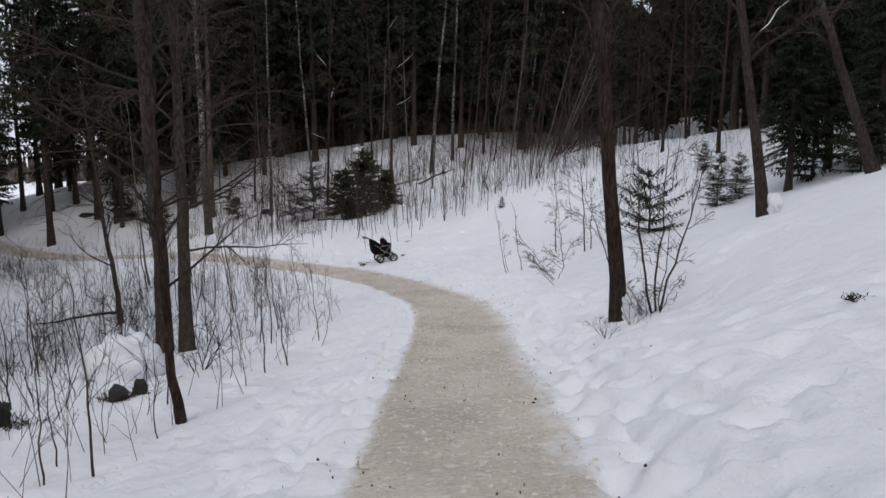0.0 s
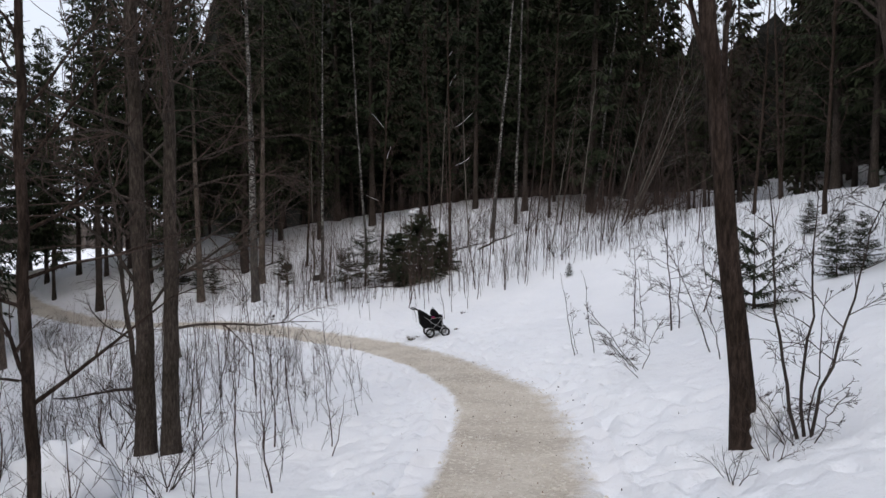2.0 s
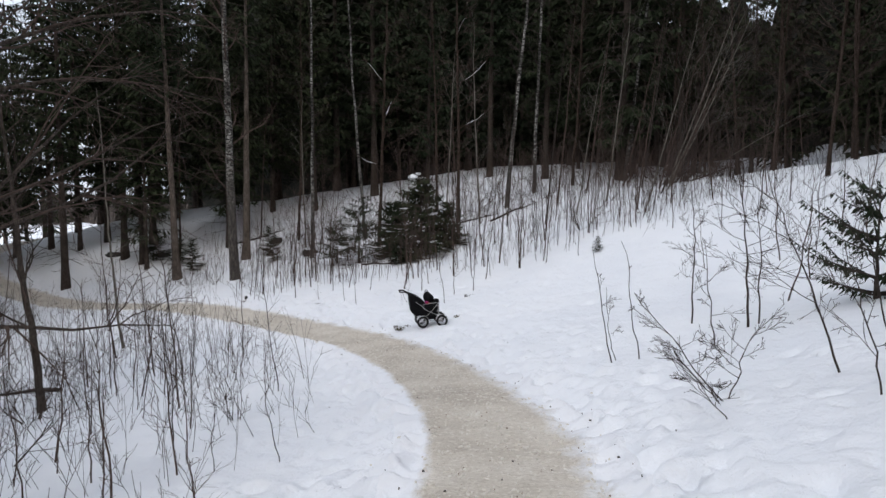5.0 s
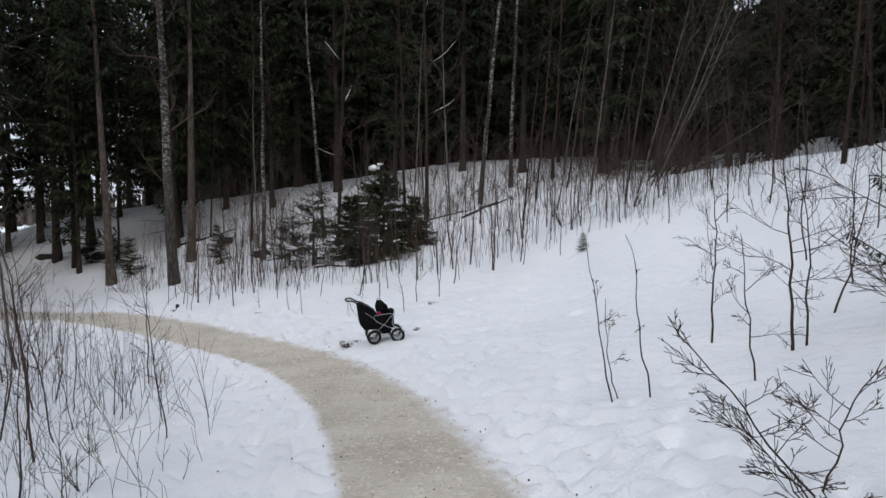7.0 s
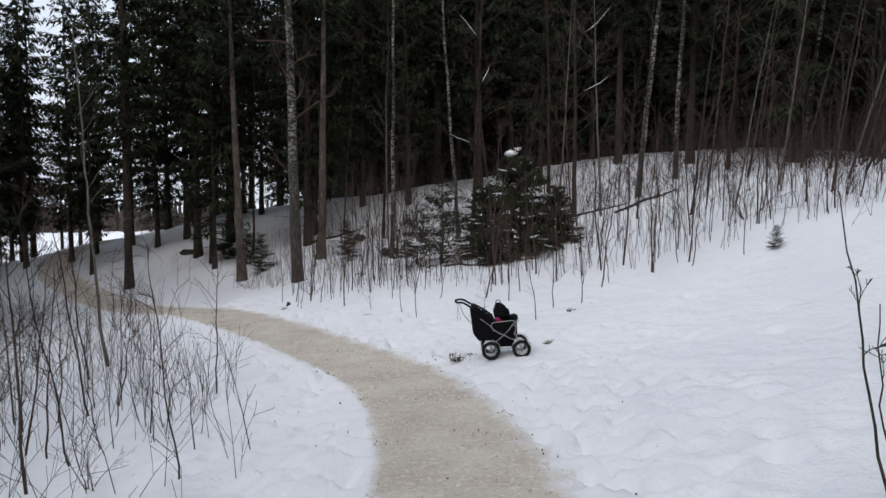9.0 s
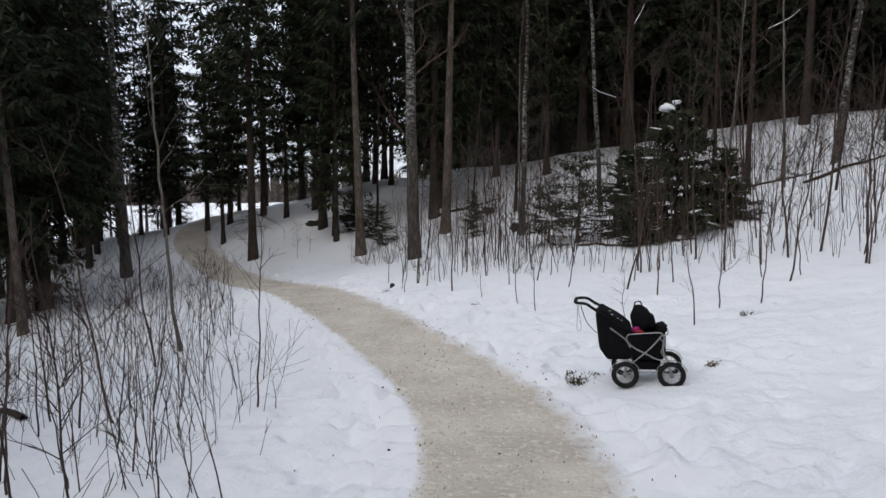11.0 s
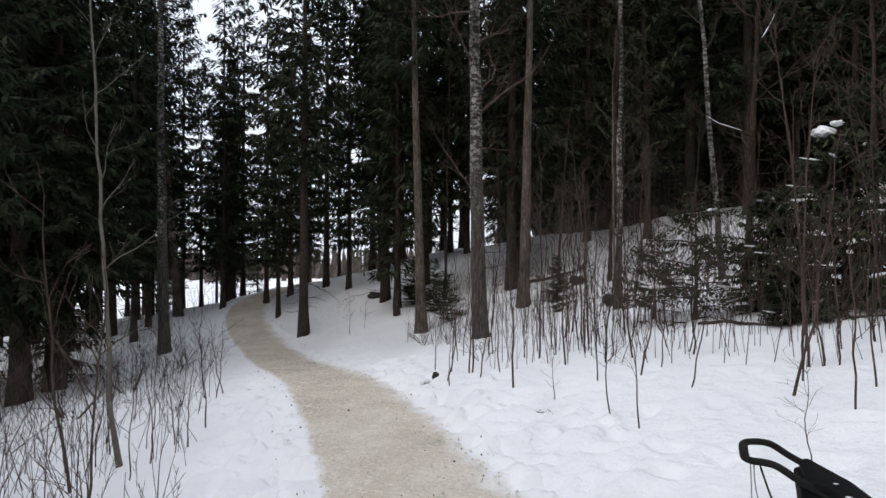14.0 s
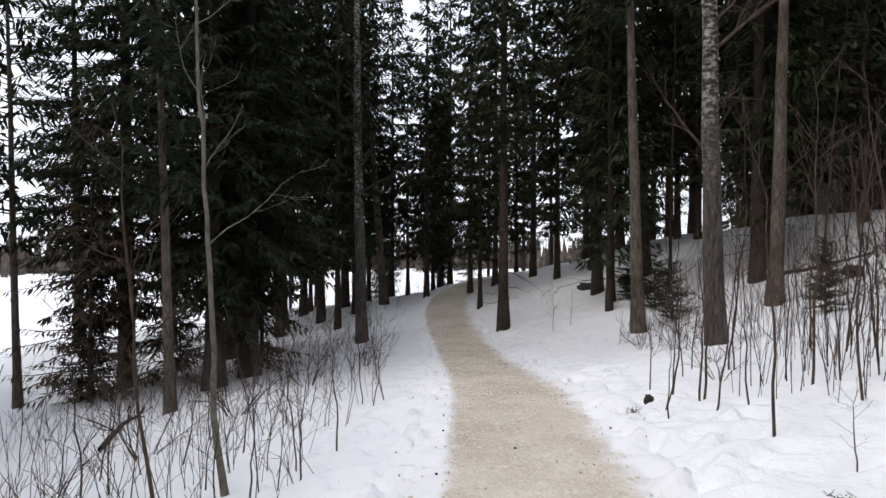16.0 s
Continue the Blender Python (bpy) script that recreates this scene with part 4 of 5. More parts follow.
SHRUB = [shrub_parts(130 + k, (TWIG, TWIG_RED)[k % 2], 0.8 + 0.2 * (k % 3), 5 + k) for k in range(4)]
for k, (x, y, s) in enumerate([(1.95, 7.9, 0.5), (2.35, 8.2, 0.5), (2.6, 8.5, 0.5), (5.6, 19.0, 0.7), (-3.7, 15.5, 0.7), (-4.6, 17.0, 0.6),
                              (-11.5, 31.0, 0.7), (-13.2, 32.0, 0.8), (-12.6, 31.4, 0.6), (-9.6, 29.5, 0.6), (-8.6, 28.2, 0.6), (-4.9, 30.0, 0.7), (-2.7, 29.8, 0.7), (-5.9, 29.6, 0.7), (2.0, 29.0, 1.1), (3.9, 28.9, 1.0), (-3.6, 9.6, 1.2), (-5.6, 12.0, 1.3), (-6.4, 14.4, 1.3), (-8.2, 17.2, 1.3), (-11.0, 21.0, 1.2), (-13.4, 22.4, 1.3), (-14.8, 24.0, 1.3), (-16.6, 26.0, 1.2), (-18.3, 28.0, 1.2)]):
    place(SHRUB[k % 4], "shrub", "low bare shrub with arching twigs in the snow", "shrub", "shrubs", pose(x, y, zed(x, y) - 0.02, 0, 0, 97 * k) @ Matrix.Diagonal((s, s, s, 1)))


def undergrowth(name, label, seed, count, spot, lo, hi, mat, r=0.005, kids=4, stray=0.16, lean=0.25):
    rng = np.random.default_rng(seed)
    g = Geo()
    xy = [spot(rng) for _ in range(count)]
    zz = ground_height(np.array([p[0] for p in xy]), np.array([p[1] for p in xy]))
    for (x, y), z in zip(xy, zz):
        grow([g], rng, (x, y, z - 0.03), (rng.normal(0, lean), rng.normal(0, lean), 1), rng.uniform(lo, hi), r * rng.uniform(0.7, 1.4), 2, 3, 0.5, 0.2, kids, None, stray)
    return tagged(new(name, g.mesh(name, mat)), label, "undergrowth", "", "stuff")


def bank_spot(rng):
    while True:
        i = rng.integers(len(LINE) // 5, int(len(LINE) * 0.86))
        n = LINE[min(i + 1, len(LINE) - 1)] - LINE[i - 1]
        n = np.array([-n[1], n[0]]) / np.linalg.norm(n)
        p = LINE[i] + n * rng.uniform(1.9, 8.5)
        if not (p[1] < 16 and p[0] > -2.2):
            return p[0], p[1]


def slope_spot(rng):
    while True:
        x = rng.uniform(-14, 8)
        y = 27.2 + abs(rng.normal(0, 3.5)) + (2.5 if x < -8 else 0) + 0.35 * max(-8 - x, 0)
        if y < 38:
            return x, y


undergrowth("undergrowth", "thin brown twigs poking through the snow below the path", 31, 1250, bank_spot, 0.3, 1.3, TWIG, 0.004, 4)


def wood_spot(rng):
    while True:
        x = rng.uniform(-10, 9)
        y = 33.3 + 0.12 * abs(x + 5) + abs(rng.normal(0, 4.0))
        if y < 47:
            return x, y


def hill_spot(rng):
    while True:
        x, y = rng.uniform(3.5, 11), rng.uniform(19, 38)
        if y > 26 or x > 5.5:
            return x, y


def clump_spot(rng):
    """The close-standing whips on the downhill bank at the bend."""
    x, y, w = [(-4.6, 18.0, 0.5), (-5.4, 18.8, 0.6), (-6.6, 19.6, 0.8), (-8.0, 20.8, 0.9), (-10.2, 22.6, 1.0), (-12.4, 24.0, 1.1), (-14.6, 25.6, 1.1)][rng.integers(0, 7)]
    return x + rng.normal(0, w), y + rng.normal(0, 0.5 * w)


undergrowth("whips", "close-standing thin brown whips on the downhill bank", 36, 65, clump_spot, 0.8, 1.8, TWIG_RED, 0.006, 4, 0.07, 0.14)
undergrowth("undergrowth", "sparse thin twigs on the open snowy hillside", 33, 420, hill_spot, 0.4, 1.5, TWIG, 0.0045, 4)
undergrowth("undergrowth", "thin brown twigs of the young wood on the slope", 32, 1150, slope_spot, 0.5, 1.8, TWIG_RED, 0.0055, 2, 0.07, 0.12)
undergrowth("brushwood", "tangled dark brushwood under the trees of the wood", 34, 950, wood_spot, 0.6, 2.4, TWIG_RED, 0.008, 5, 0.2, 0.5)

# ---- the pushchair ----
FABRIC = plain_material("black_fabric", (0.004, 0.004, 0.005), (0.011, 0.011, 0.012), 30, 0.9, 0, 0.08, 0.5)
RUBBER = plain_material("black_rubber", (0.007, 0.007, 0.007), (0.02, 0.02, 0.019), 20, 0.75, 0, 0.15)
CHROME = plain_material("worn_chrome", (0.22, 0.22, 0.22), (0.5, 0.49, 0.48), 25, 0.35, 0.9, 0.5)
PINK = plain_material("pink_cloth", (0.22, 0.015, 0.11), (0.4, 0.04, 0.2), 18, 0.9)
RED = plain_material("red_cloth", (0.2, 0.015, 0.02), (0.32, 0.03, 0.035), 18, 0.9)
CORD = plain_material("grey_cord", (0.2, 0.2, 0.2), (0.32, 0.32, 0.32), 40, 0.9)


def rounded(verts, faces, mat, name, bevel=0.02, seg=3):
    bm = bmesh.new()
    vs = [bm.verts.new(v) for v in verts]
    for f in faces:
        bm.faces.new([vs[i] for i in f])
    bmesh.ops.recalc_face_normals(bm, faces=bm.faces)
    bmesh.ops.bevel(bm, geom=list(bm.edges), offset=bevel, segments=seg, affect="EDGES", profile=0.6)
    me = bpy.data.meshes.new(name)
    bm.to_mesh(me)
    bm.free()
    me.materials.append(mat)
    me.polygons.foreach_set("use_smooth", np.ones(len(me.polygons), bool))
    return me


def slab(profile, y0, y1, mat, name, bevel=0.02, taper=1.0):
    """A side profile (x, z) carried across from y0 to y1."""
    n = len(profile)
    verts = [(x, y0, z) for x, z in profile] + [(x, y1 * taper, z) for x, z in profile]
    faces = [list(range(n)), list(range(2 * n - 1, n - 1, -1))] + [[i, (i + 1) % n, n + (i + 1) % n, n + i] for i in range(n)]
    return rounded(verts, faces, mat, name, bevel)


def pipe(points, r, mat, name, sides=8, step=0.02):
    g = Geo()
    pts = spline(points, step)
    g.tube(pts, np.full(len(pts), r), sides)
    return g.mesh(name, mat)


def ring(radius, thick, mat, name, n=36, sides=10, squash=1.0, start=0.0, stop=2 * math.pi):
    g = Geo()
    a = np.linspace(start, stop, n)
    pts = np.stack([radius * np.cos(a), 0 * a, radius * np.sin(a)], 1)
    t = np.linspace(0, 2 * np.pi, sides, endpoint=False)
    rad = np.stack([np.cos(a), 0 * a, np.sin(a)], 1)
    v = pts[:, None, :] + thick * (np.cos(t)[None, :, None] * rad[:, None, :] + squash * np.sin(t)[None, :, None] * np.array([0, 1, 0])[None, None, :])
    i, j = np.meshgrid(np.arange(n - 1), np.arange(sides), indexing="ij")
    k = (j + 1) % sides
    g.add(v.reshape(-1, 3), np.stack([i * sides + j, i * sides + k, (i + 1) * sides + k, (i + 1) * sides + j], -1).reshape(-1, 4))
    return g.mesh(name, mat)


def part_at(name, mesh, parent, x=0, y=0, z=0, label=""):
    ob = linked(name, mesh, parent, label)
    ob.location = (x, y, z)
    return ob


def soft_body(name, mat, sx, sy, sz, seed, power=3.0, rough=0.05):
    """A stuffed, slightly creased bag shape."""
    rng = np.random.default_rng(seed)
    n, k = 18, 24
    v, f = [], []
    for i in range(n + 1):
        th = math.pi * i / n
        for j in range(k):
            ph = 2 * math.pi * j / k
            d = np.array([math.sin(th) * math.cos(ph), math.sin(th) * math.sin(ph), math.cos(th)])
            r = (abs(d[0]) ** power + abs(d[1]) ** power + abs(d[2]) ** power) ** (-1 / power)
            q = d * r * (1 + rough * noise.noise(Vector(d * 2.3 + seed)))
            v.append((q[0] * sx, q[1] * sy, (q[2] + 1) * sz))
    for i in range(n):
        for j in range(k):
            f.append((i * k + j, i * k + (j + 1) % k, (i + 1) * k + (j + 1) % k, (i + 1) * k + j))
    return mesh_from(name, v, f, mat)


def pushchair(m):
    ob = thing("pushchair", "black pushchair with worn chrome frame, parked in the snow", "pushchair", "", m)
    tyre, rim, hub = ring(0.127, 0.027, RUBBER, "tyre"), ring(0.095, 0.0045, CHROME, "rim"), Geo()
    hub.tube([(0, -0.035, 0), (0, -0.03, 0), (0, 0.03, 0), (0, 0.035, 0)], (0.012, 0.026, 0.026, 0.012), 12)
    hub = hub.mesh("hub", CHROME)
    spoke = Geo()
    spoke.tube([(0.015, 0, 0), (0.105, 0, 0)], (0.0022, 0.0022), 4)
    spoke = spoke.mesh("spoke", CHROME)
    fender = ring(0.17, 0.005, CHROME, "fender", 24, 8, 1.8, radians(15), radians(170))
    for x in (-0.25, 0.255):
        for y in (-0.25, 0.25):
            w = part_at("wheel", tyre, ob, x, y, 0.152)
            part_at("rim", rim, w)
            part_at("hub", hub, w)
            for k in range(12):
                s = part_at("spoke", spoke, w)
                s.rotation_euler = (0, radians(30 * k), 0)
            part_at("fender", fender, ob, x, y, 0.152)
    part_at("seat_back", slab([(-0.56, 0.86), (-0.53, 0.44), (-0.44, 0.31), (-0.18, 0.31), (-0.14, 0.6), (-0.26, 0.72), (-0.44, 0.86)], -0.2, 0.2, FABRIC, "seat_back", 0.035), ob)
    part_at("tub", slab([(-0.21, 0.61), (-0.17, 0.33), (0.13, 0.3), (0.2, 0.34), (0.21, 0.62)], -0.205, 0.205, FABRIC, "tub", 0.03), ob)
    part_at("basket", slab([(-0.16, 0.3), (-0.14, 0.19), (0.12, 0.19), (0.15, 0.29)], -0.17, 0.17, FABRIC, "basket", 0.02), ob)
    part_at("hood", slab([(-0.54, 0.88), (-0.49, 0.9), (-0.3, 0.79), (-0.17, 0.68), (-0.16, 0.62), (-0.34, 0.7)], -0.215, 0.215, FABRIC, "hood", 0.02), ob, label="folded black hood with frost on it")
    for k, (x, y, z, r) in enumerate([(-0.37, -0.19, 0.835, 0.009), (-0.31, -0.2, 0.795, 0.006), (-0.27, -0.17, 0.765, 0.008), (-0.4, -0.05, 0.85, 0.007)]):
        part_at("frost_patch", soft_body("frost_patch", SNOW, r * 1.6, r, 0.35 * r, 50 + k, 2.0, 0.6), ob, x, y, z, "thin patch of frost on the hood")
    for y in (-0.225, 0.225):
        part_at("frame_bar", pipe([(-0.4, y, 0.69), (-0.26, y, 0.58), (-0.14, y, 0.46), (0.0, y, 0.385), (0.1, y, 0.33), (0.24, y, 0.31)], 0.0085, CHROME, "frame_bar"), ob)
        part_at("frame_bar", pipe([(0.16, y, 0.6), (0.06, y, 0.48), (-0.05, y, 0.38), (-0.17, y, 0.29), (-0.25, y, 0.32)], 0.0085, CHROME, "frame_bar"), ob)
        part_at("frame_bar", pipe([(-0.18, y, 0.46), (-0.22, y, 0.56), (-0.2, y, 0.61), (-0.1, y, 0.62), (0.06, y, 0.63), (0.15, y, 0.63), (0.185, y, 0.58), (0.17, y, 0.45), (0.2, y, 0.33), (0.255, y, 0.17)], 0.0075, CHROME, "frame_bar"), ob)
        part_at("frame_bar", pipe([(-0.25, y, 0.16), (-0.1, y, 0.175), (0.1, y, 0.175), (0.255, y, 0.16)], 0.008, CHROME, "frame_bar"), ob)
        part_at("spring", pipe([(0.14, y * 1.02, 0.57), (0.19, y * 1.02, 0.5), (0.15, y * 1.02, 0.42), (0.19, y * 1.02, 0.34)], 0.006, CHROME, "spring"), ob)
        part_at("axle_strut", pipe([(-0.25, y, 0.15), (-0.22, y * 0.98, 0.26), (-0.2, y * 0.95, 0.33)], 0.007, CHROME, "axle_strut"), ob)
    for x in (-0.25, 0.255):
        part_at("axle", pipe([(x, -0.26, 0.152), (x, 0.26, 0.152)], 0.009, CHROME, "axle"), ob)
    part_at("bumper_bar", pipe([(0.16, -0.225, 0.6), (0.225, -0.2, 0.61), (0.24, 0, 0.61), (0.225, 0.2, 0.61), (0.16, 0.225, 0.6)], 0.008, CHROME, "bumper_bar"), ob)
    handle = part_at("handle", pipe([(-0.42, -0.2, 0.82), (-0.56, -0.2, 0.9), (-0.66, -0.195, 0.965), (-0.76, -0.17, 0.975), (-0.78, -0.1, 0.975), (-0.78, 0.1, 0.975), (-0.76, 0.17, 0.975), (-0.66, 0.195, 0.965), (-0.56, 0.2, 0.9), (-0.42, 0.2, 0.82)], 0.017, RUBBER, "handle"), ob)
    part_at("grip", pipe([(-0.782, -0.11, 0.975), (-0.784, 0.0, 0.975), (-0.782, 0.11, 0.975)], 0.022, RUBBER, "grip"), handle)
    part_at("cord", pipe([(-0.76, -0.15, 0.97), (-0.765, -0.155, 0.8), (-0.775, -0.15, 0.68), (-0.75, -0.15, 0.64), (-0.725, -0.15, 0.69), (-0.745, -0.155, 0.85), (-0.745, -0.15, 0.97)], 0.003, CORD, "cord", 5), ob, label="looped grey wrist cord")
    part_at("strap", pipe([(-0.72, -0.17, 0.95), (-0.67, -0.19, 0.78), (-0.6, -0.2, 0.68), (-0.55, -0.2, 0.63)], 0.005, RUBBER, "strap", 5), ob, label="black hanging strap")
    return ob


CHAIR = pose(*PARKED, 0, 0, -3.5, 17)
CHAIR.translation.z = np.mean([zed(*(CHAIR @ Vector((x, y, 0))).xy) for x in (-0.25, 0.255) for y in (-0.25, 0.25)]) - 0.005
CHAIR = CHAIR @ Matrix.Diagonal((0.87, 0.87, 0.87, 1))
pushchair(CHAIR)


bag = thing("backpack", "black backpack with a top loop, lying in the pushchair", "backpack", "", CHAIR @ pose(-0.02, 0.02, 0.585, 0, -10, 0))
part_at("bag_body", soft_body("bag_body", FABRIC, 0.115, 0.15, 0.16, 3, 2.3, 0.12), bag)
part_at("pocket", soft_body("pocket", FABRIC, 0.05, 0.11, 0.09, 4, 2.8), bag, 0.1, 0, 0.03)
part_at("carry_loop", pipe([(-0.04, 0, 0.31), (-0.035, 0, 0.355), (0.0, 0, 0.37), (0.035, 0, 0.355), (0.04, 0, 0.31)], 0.008, FABRIC, "carry_loop"), bag)
tagged(linked("jacket", soft_body("jacket", FABRIC, 0.065, 0.17, 0.06, 6, 2.4, 0.2)), "black rolled jacket over the front of the pushchair", "jacket").matrix_basis = CHAIR @ pose(0.17, 0.0, 0.585)
tagged(linked("mitten", soft_body("mitten", PINK, 0.05, 0.035, 0.03, 8, 2.2, 0.3)), "pink cloth mitten lying in the pushchair", "mitten").matrix_basis = CHAIR @ pose(-0.11, -0.13, 0.62, 0, -12, 20)
tagged(linked("scarf", soft_body("scarf", RED, 0.055, 0.03, 0.03, 9, 2.2, 0.3)), "red folded scarf lying in the pushchair", "scarf").matrix_basis = CHAIR @ pose(-0.08, -0.16, 0.595, 0, 12, -15)

# ---- small things on the snow ----
MOSS = plain_material("dead_grass", (0.035, 0.032, 0.018), (0.12, 0.1, 0.055), 14)
LEAF = plain_material("dry_leaf", (0.09, 0.045, 0.025), (0.2, 0.11, 0.06), 14)
STONE = plain_material("dark_stone", (0.02, 0.02, 0.02), (0.06, 0.057, 0.052), 5, 0.9, 0, 0.2, 0.8)


def tuft(x, y, size, seed, mat, label):
    rng = np.random.default_rng(seed)
    ob = thing("grass_tuft", label, "grass", "grass tufts", pose(x, y, zed(x, y)))
    g = Geo()
    for _ in range(int(90 * size)):
        a, r = rng.uniform(0, 6.28), size * 0.25 * math.sqrt(rng.uniform(0, 1))
        p = np.array([r * math.cos(a), 0.7 * r * math.sin(a), -0.02])
        q = p + np.array([rng.normal(0, 0.07), rng.normal(0, 0.07), rng.uniform(0.04, 0.14)]) * size
        g.tube([p, (p + q) / 2 + rng.normal(0, 0.01, 3), q], (0.006, 0.005, 0.002), 3)
    linked("blade_mass", g.mesh("blade_mass", mat), ob, "", "stuff")
    return ob


for k, (x, y, s) in enumerate([(-2.56, 21.95, 0.75), (-2.68, 22.05, 0.5), (-2.45, 22.1, 0.4), (-1.25, 24.65, 0.5), (-8.26, 26.4, 0.6), (3.54, 5.65, 0.5), (-3.85, 7.7, 0.9), (-4.55, 6.8, 1.2), (-3.7, 7.9, 0.6), (-5.6, 25.2, 0.4), (-1.35, 22.62, 0.4)]):
    tuft(x, y, s, 200 + k, (MOSS, TWIG)[k % 2], "tuft of dead brown grass and twigs in trampled snow")


def stone(x, y, sx, sy, sz, seed, capped=True):
    ob = thing("stone", "dark stone half buried in snow", "stone", "stones", pose(x, y, zed(x, y) - 0.4 * sz, 0, 0, 60 * seed))
    linked("rock_face", soft_body("rock_face", STONE, sx, sy, sz, seed, 2.4, 0.45), ob)
    if capped:
        part_at("snow_cap", soft_body("snow_cap", SNOW, sx * 0.85, sy * 0.85, sz * 0.3, seed + 1, 2.2, 0.3), ob, 0, 0, sz * 1.75, "rounded cap of snow")
    return ob


for k, (x, y, sx, sy, sz) in enumerate([(-18.98, 36.2, 0.35, 0.2, 0.14), (-8.75, 33.9, 0.3, 0.22, 0.16), (-3.83, 7.7, 0.13, 0.1, 0.1), (-3.68, 7.95, 0.08, 0.07, 0.12), (-4.75, 6.9, 0.14, 0.1, 0.16), (-8.4, 26.7, 0.06, 0.05, 0.06), (-16.2, 35.6, 0.3, 0.2, 0.12), (-17.4, 36.4, 0.35, 0.25, 0.14), (-11.0, 36.2, 0.3, 0.2, 0.14)]):
    stone(x, y, sx, sy, sz, 3 + k, sx > 0.2)


tagged(linked("snow_mound", soft_body("snow_mound", SNOW, 0.5, 0.45, 0.4, 33, 2.1, 0.35)), "rounded hump of snow over a stump", "snow").location = (-4.5, 9.3, zed(-4.5, 9.3) - 0.22)


tagged(linked("snow_mound", soft_body("snow_mound", SNOW, 0.15, 0.15, 0.23, 35, 2.0, 0.5)), "snow drifted against the foot of a tree", "snow").location = (2.47, 8.8, zed(2.47, 8.8) - 0.08)


tagged(linked("snow_mound", soft_body("snow_mound", SNOW, 0.13, 0.14, 0.24, 37, 2.0, 0.6)), "tall drift of snow against a leaning tree", "snow").location = (5.93, 12.22, zed(5.93, 12.22) - 0.1)


def clump(x, y, z, s, seed):
    """A lump of snow caught in the boughs."""
    ob = tagged(linked("snow_clump", soft_body("snow_clump", SNOW, s, 0.7 * s, 0.5 * s, seed, 2.0, 0.6)), "white lump of snow caught in the boughs", "snow", "lumps of snow")
    ob.location = (x, y, z)
    return ob


clump(-3.85, 30.95, 1.56, 0.17, 21)
clump(-3.66, 30.93, 1.72, 0.09, 22)


def log(x0, y0, x1, y1, r, seed):
    rng = np.random.default_rng(seed)
    ob = thing("fallen_branch", "dark fallen branch lying on the snow", "branch", "fallen branches", pose(x0, y0, zed(x0, y0) + 0.6 * r))
    n = 8
    u = np.linspace(0, 1, n)
    px, py = x0 + (x1 - x0) * u, y0 + (y1 - y0) * u
    pz = ground_height(px, py) + 0.3 * r + 0.02 * abs(rng.normal(0, 1, n))
    pts = np.stack([px - x0, py - y0, pz - zed(x0, y0) - 0.6 * r], 1)
    g = Geo()
    g.tube(pts, r * np.linspace(1, 0.3, n), 7)
    linked("stem", g.mesh("stem", BARK_SPRUCE), ob)
    fine = Geo()
    for _ in range(7):
        p = pts[rng.integers(2, n)]
        grow([fine], rng, p, (rng.normal(0, 1), rng.normal(0, 1), rng.uniform(0.1, 0.8)), rng.uniform(0.4, 1.0), 0.012, 1, 2, 0.7, 0.1, 4)
    linked("twigwork", fine.mesh("twigwork", TWIG), ob, "", "stuff")
    return ob


log(-4.2, 33.6, -0.9, 34.4, 0.05, 1)
log(-1.2, 33.4, 0.6, 34.9, 0.05, 2)
log(-13.4, 36.4, -11.2, 37.6, 0.06, 4)
log(-14.8, 22.0, -18.5, 23.2, 0.05, 5)
log(-9.6, 19.8, -12.6, 20.4, 0.05, 6)
log(-5.6, 30.3, -4.2, 29.6, 0.04, 7)
log(-4.4, 30.2, -2.9, 29.9, 0.04, 8)


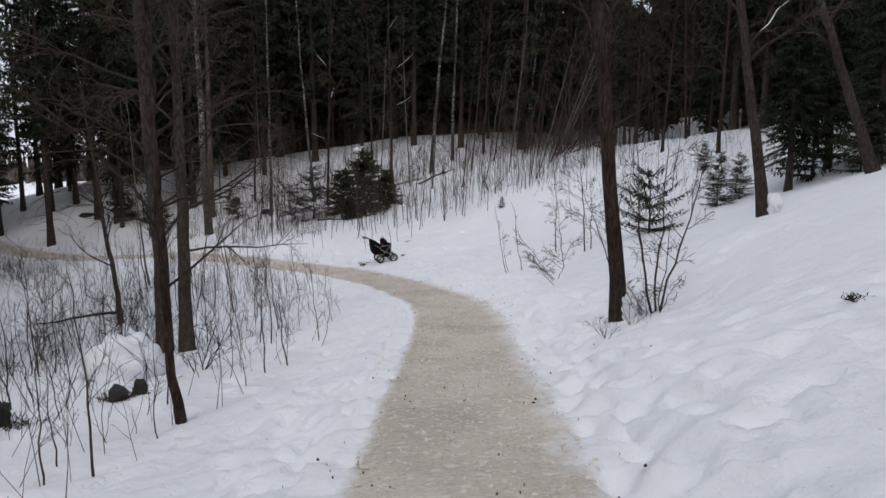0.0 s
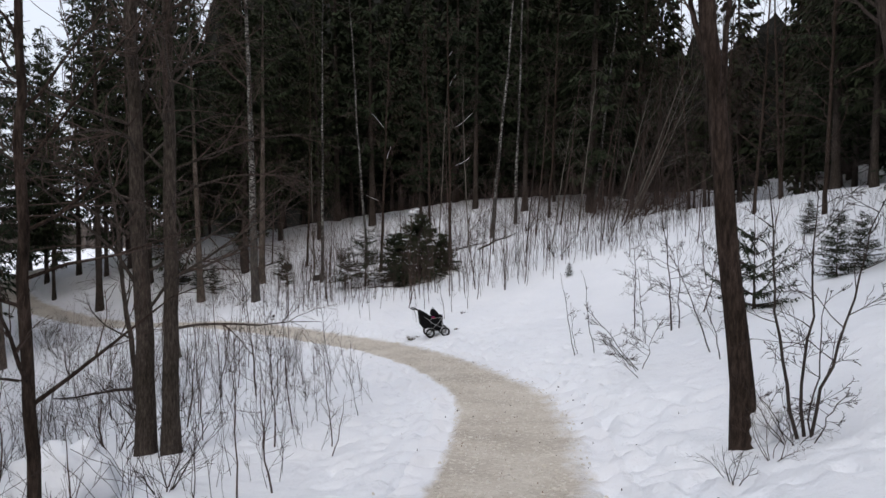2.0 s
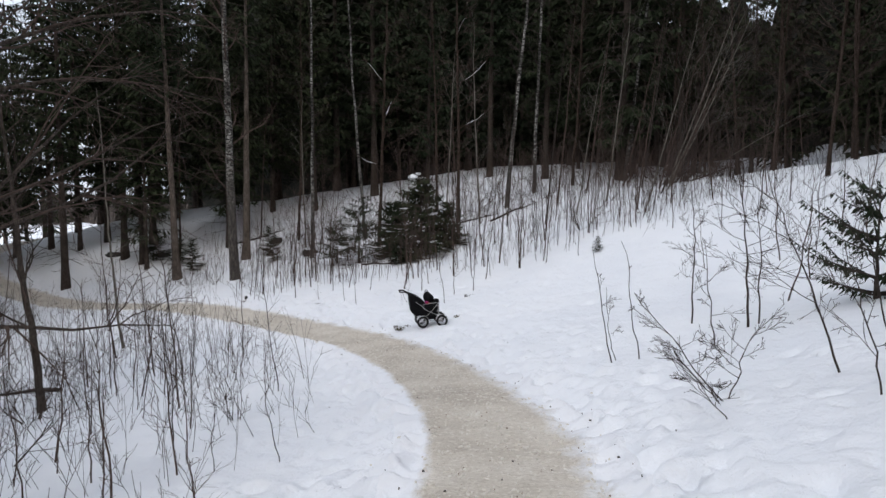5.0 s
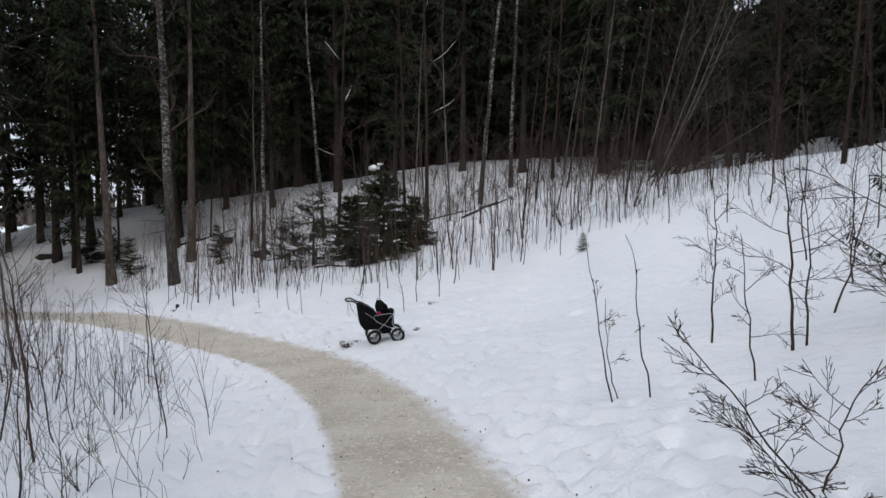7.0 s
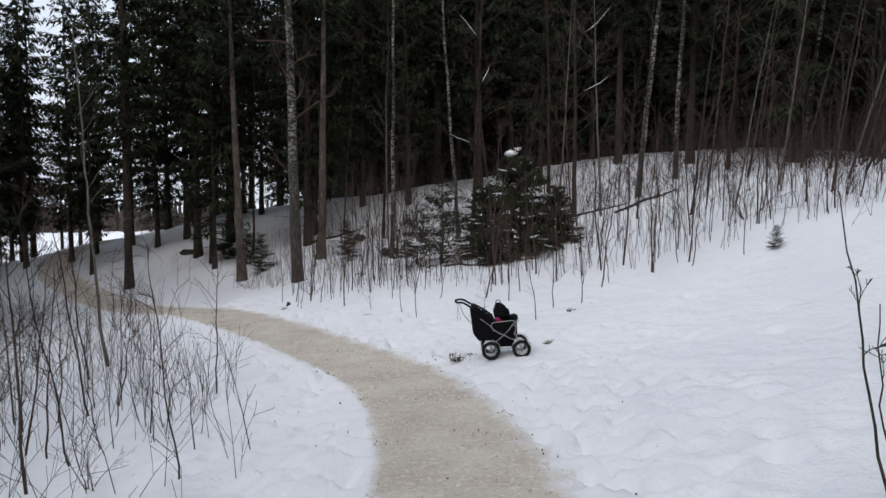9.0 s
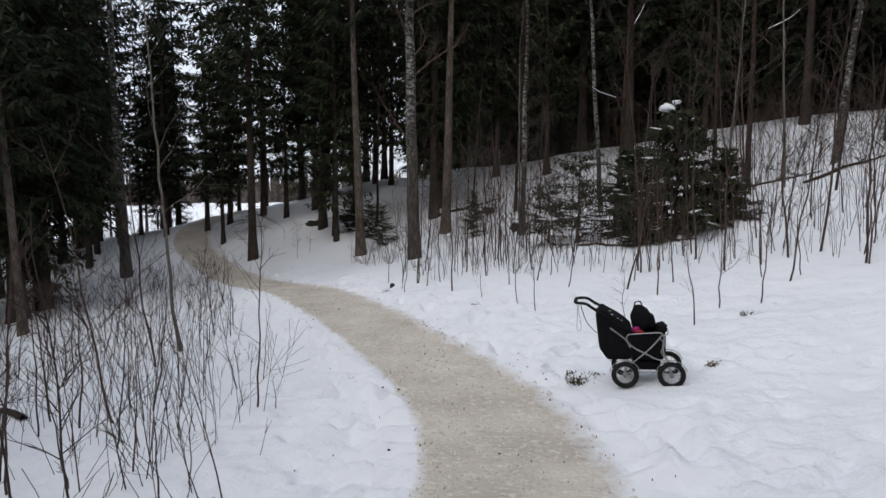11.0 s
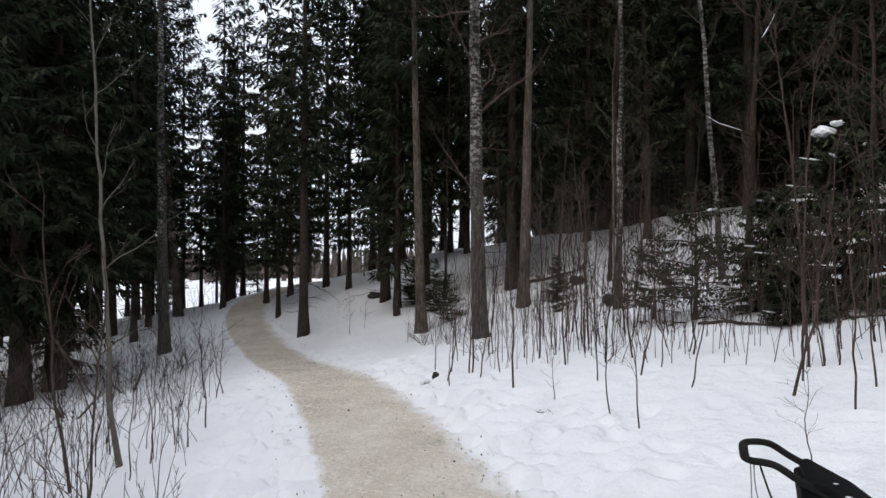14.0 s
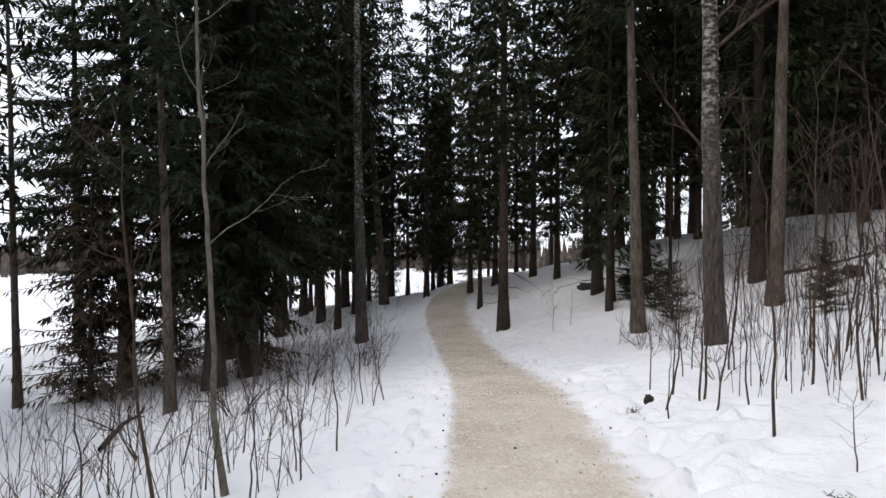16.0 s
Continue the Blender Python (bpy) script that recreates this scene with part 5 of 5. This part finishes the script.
def litter(name, label, seed, count, size, mat, inside, flat):
    """Bits strewn over the path and its edges; inside is the share of them that lies on the trodden middle."""
    rng = np.random.default_rng(seed)
    i = rng.integers(int(len(LINE) * 0.17), int(len(LINE) * 0.72), count)
    nrm = LINE[i + 1] - LINE[i - 1]
    nrm = np.stack([-nrm[:, 1], nrm[:, 0]], 1) / np.linalg.norm(nrm, axis=1)[:, None]
    off = np.where(rng.uniform(0, 1, count) < inside, rng.uniform(-0.75, 0.75, count), (0.7 + abs(rng.normal(0, 0.5, count))) * rng.choice([-1, 1], count))
    p = LINE[i] + nrm * off[:, None] + rng.uniform(-0.03, 0.03, (count, 2))
    z = ground_height(p[:, 0], p[:, 1]) + np.where(abs(off) < 1.0, 0.04, 0.0)
    verts, faces = [], []
    for (x, y), zz in zip(p, z):
        a, le, w = rng.uniform(0, 6.28), size * rng.uniform(0.4, 1.3), size * rng.uniform(0.25, 0.6)
        n = len(verts)
        ring_pts = []
        for q in range(6):
            t = q * 1.047 + rng.uniform(-0.3, 0.3)
            lx, ly = le * math.cos(t) * rng.uniform(0.7, 1.1), w * math.sin(t) * rng.uniform(0.7, 1.1)
            ring_pts.append((x + lx * math.cos(a) - ly * math.sin(a), y + lx * math.sin(a) + ly * math.cos(a)))
        verts += [(qx, qy, zz - 0.012) for qx, qy in ring_pts]
        verts += [(x + (qx - x) * 0.6, y + (qy - y) * 0.6, zz + flat * size * rng.uniform(0.5, 1.0)) for qx, qy in ring_pts]
        for q in range(6):
            faces.append((n + q, n + (q + 1) % 6, n + 6 + (q + 1) % 6, n + 6 + q))
        faces.append(tuple(n + 6 + q for q in range(6)))
    return tagged(new(name, mesh_from(name, verts, faces, mat, False)), label, "litter", "", "stuff")


DIRTY_SNOW = plain_material("dirty_snow", (0.6, 0.55, 0.48), (0.76, 0.73, 0.67), 9, 0.85)
litter("snow_crumbs", "pale crumbs of dirty snow trodden into the path", 41, 5600, 0.026, DIRTY_SNOW, 0.99, 0.14)
litter("leaf_litter", "dark bits of leaf and twig strewn over the path", 42, 420, 0.009, LEAF, 0.8, 0.3)
litter("bark_litter", "small dark bits of bark on the snow by the path", 43, 260, 0.014, TWIG, 0.3, 0.4)
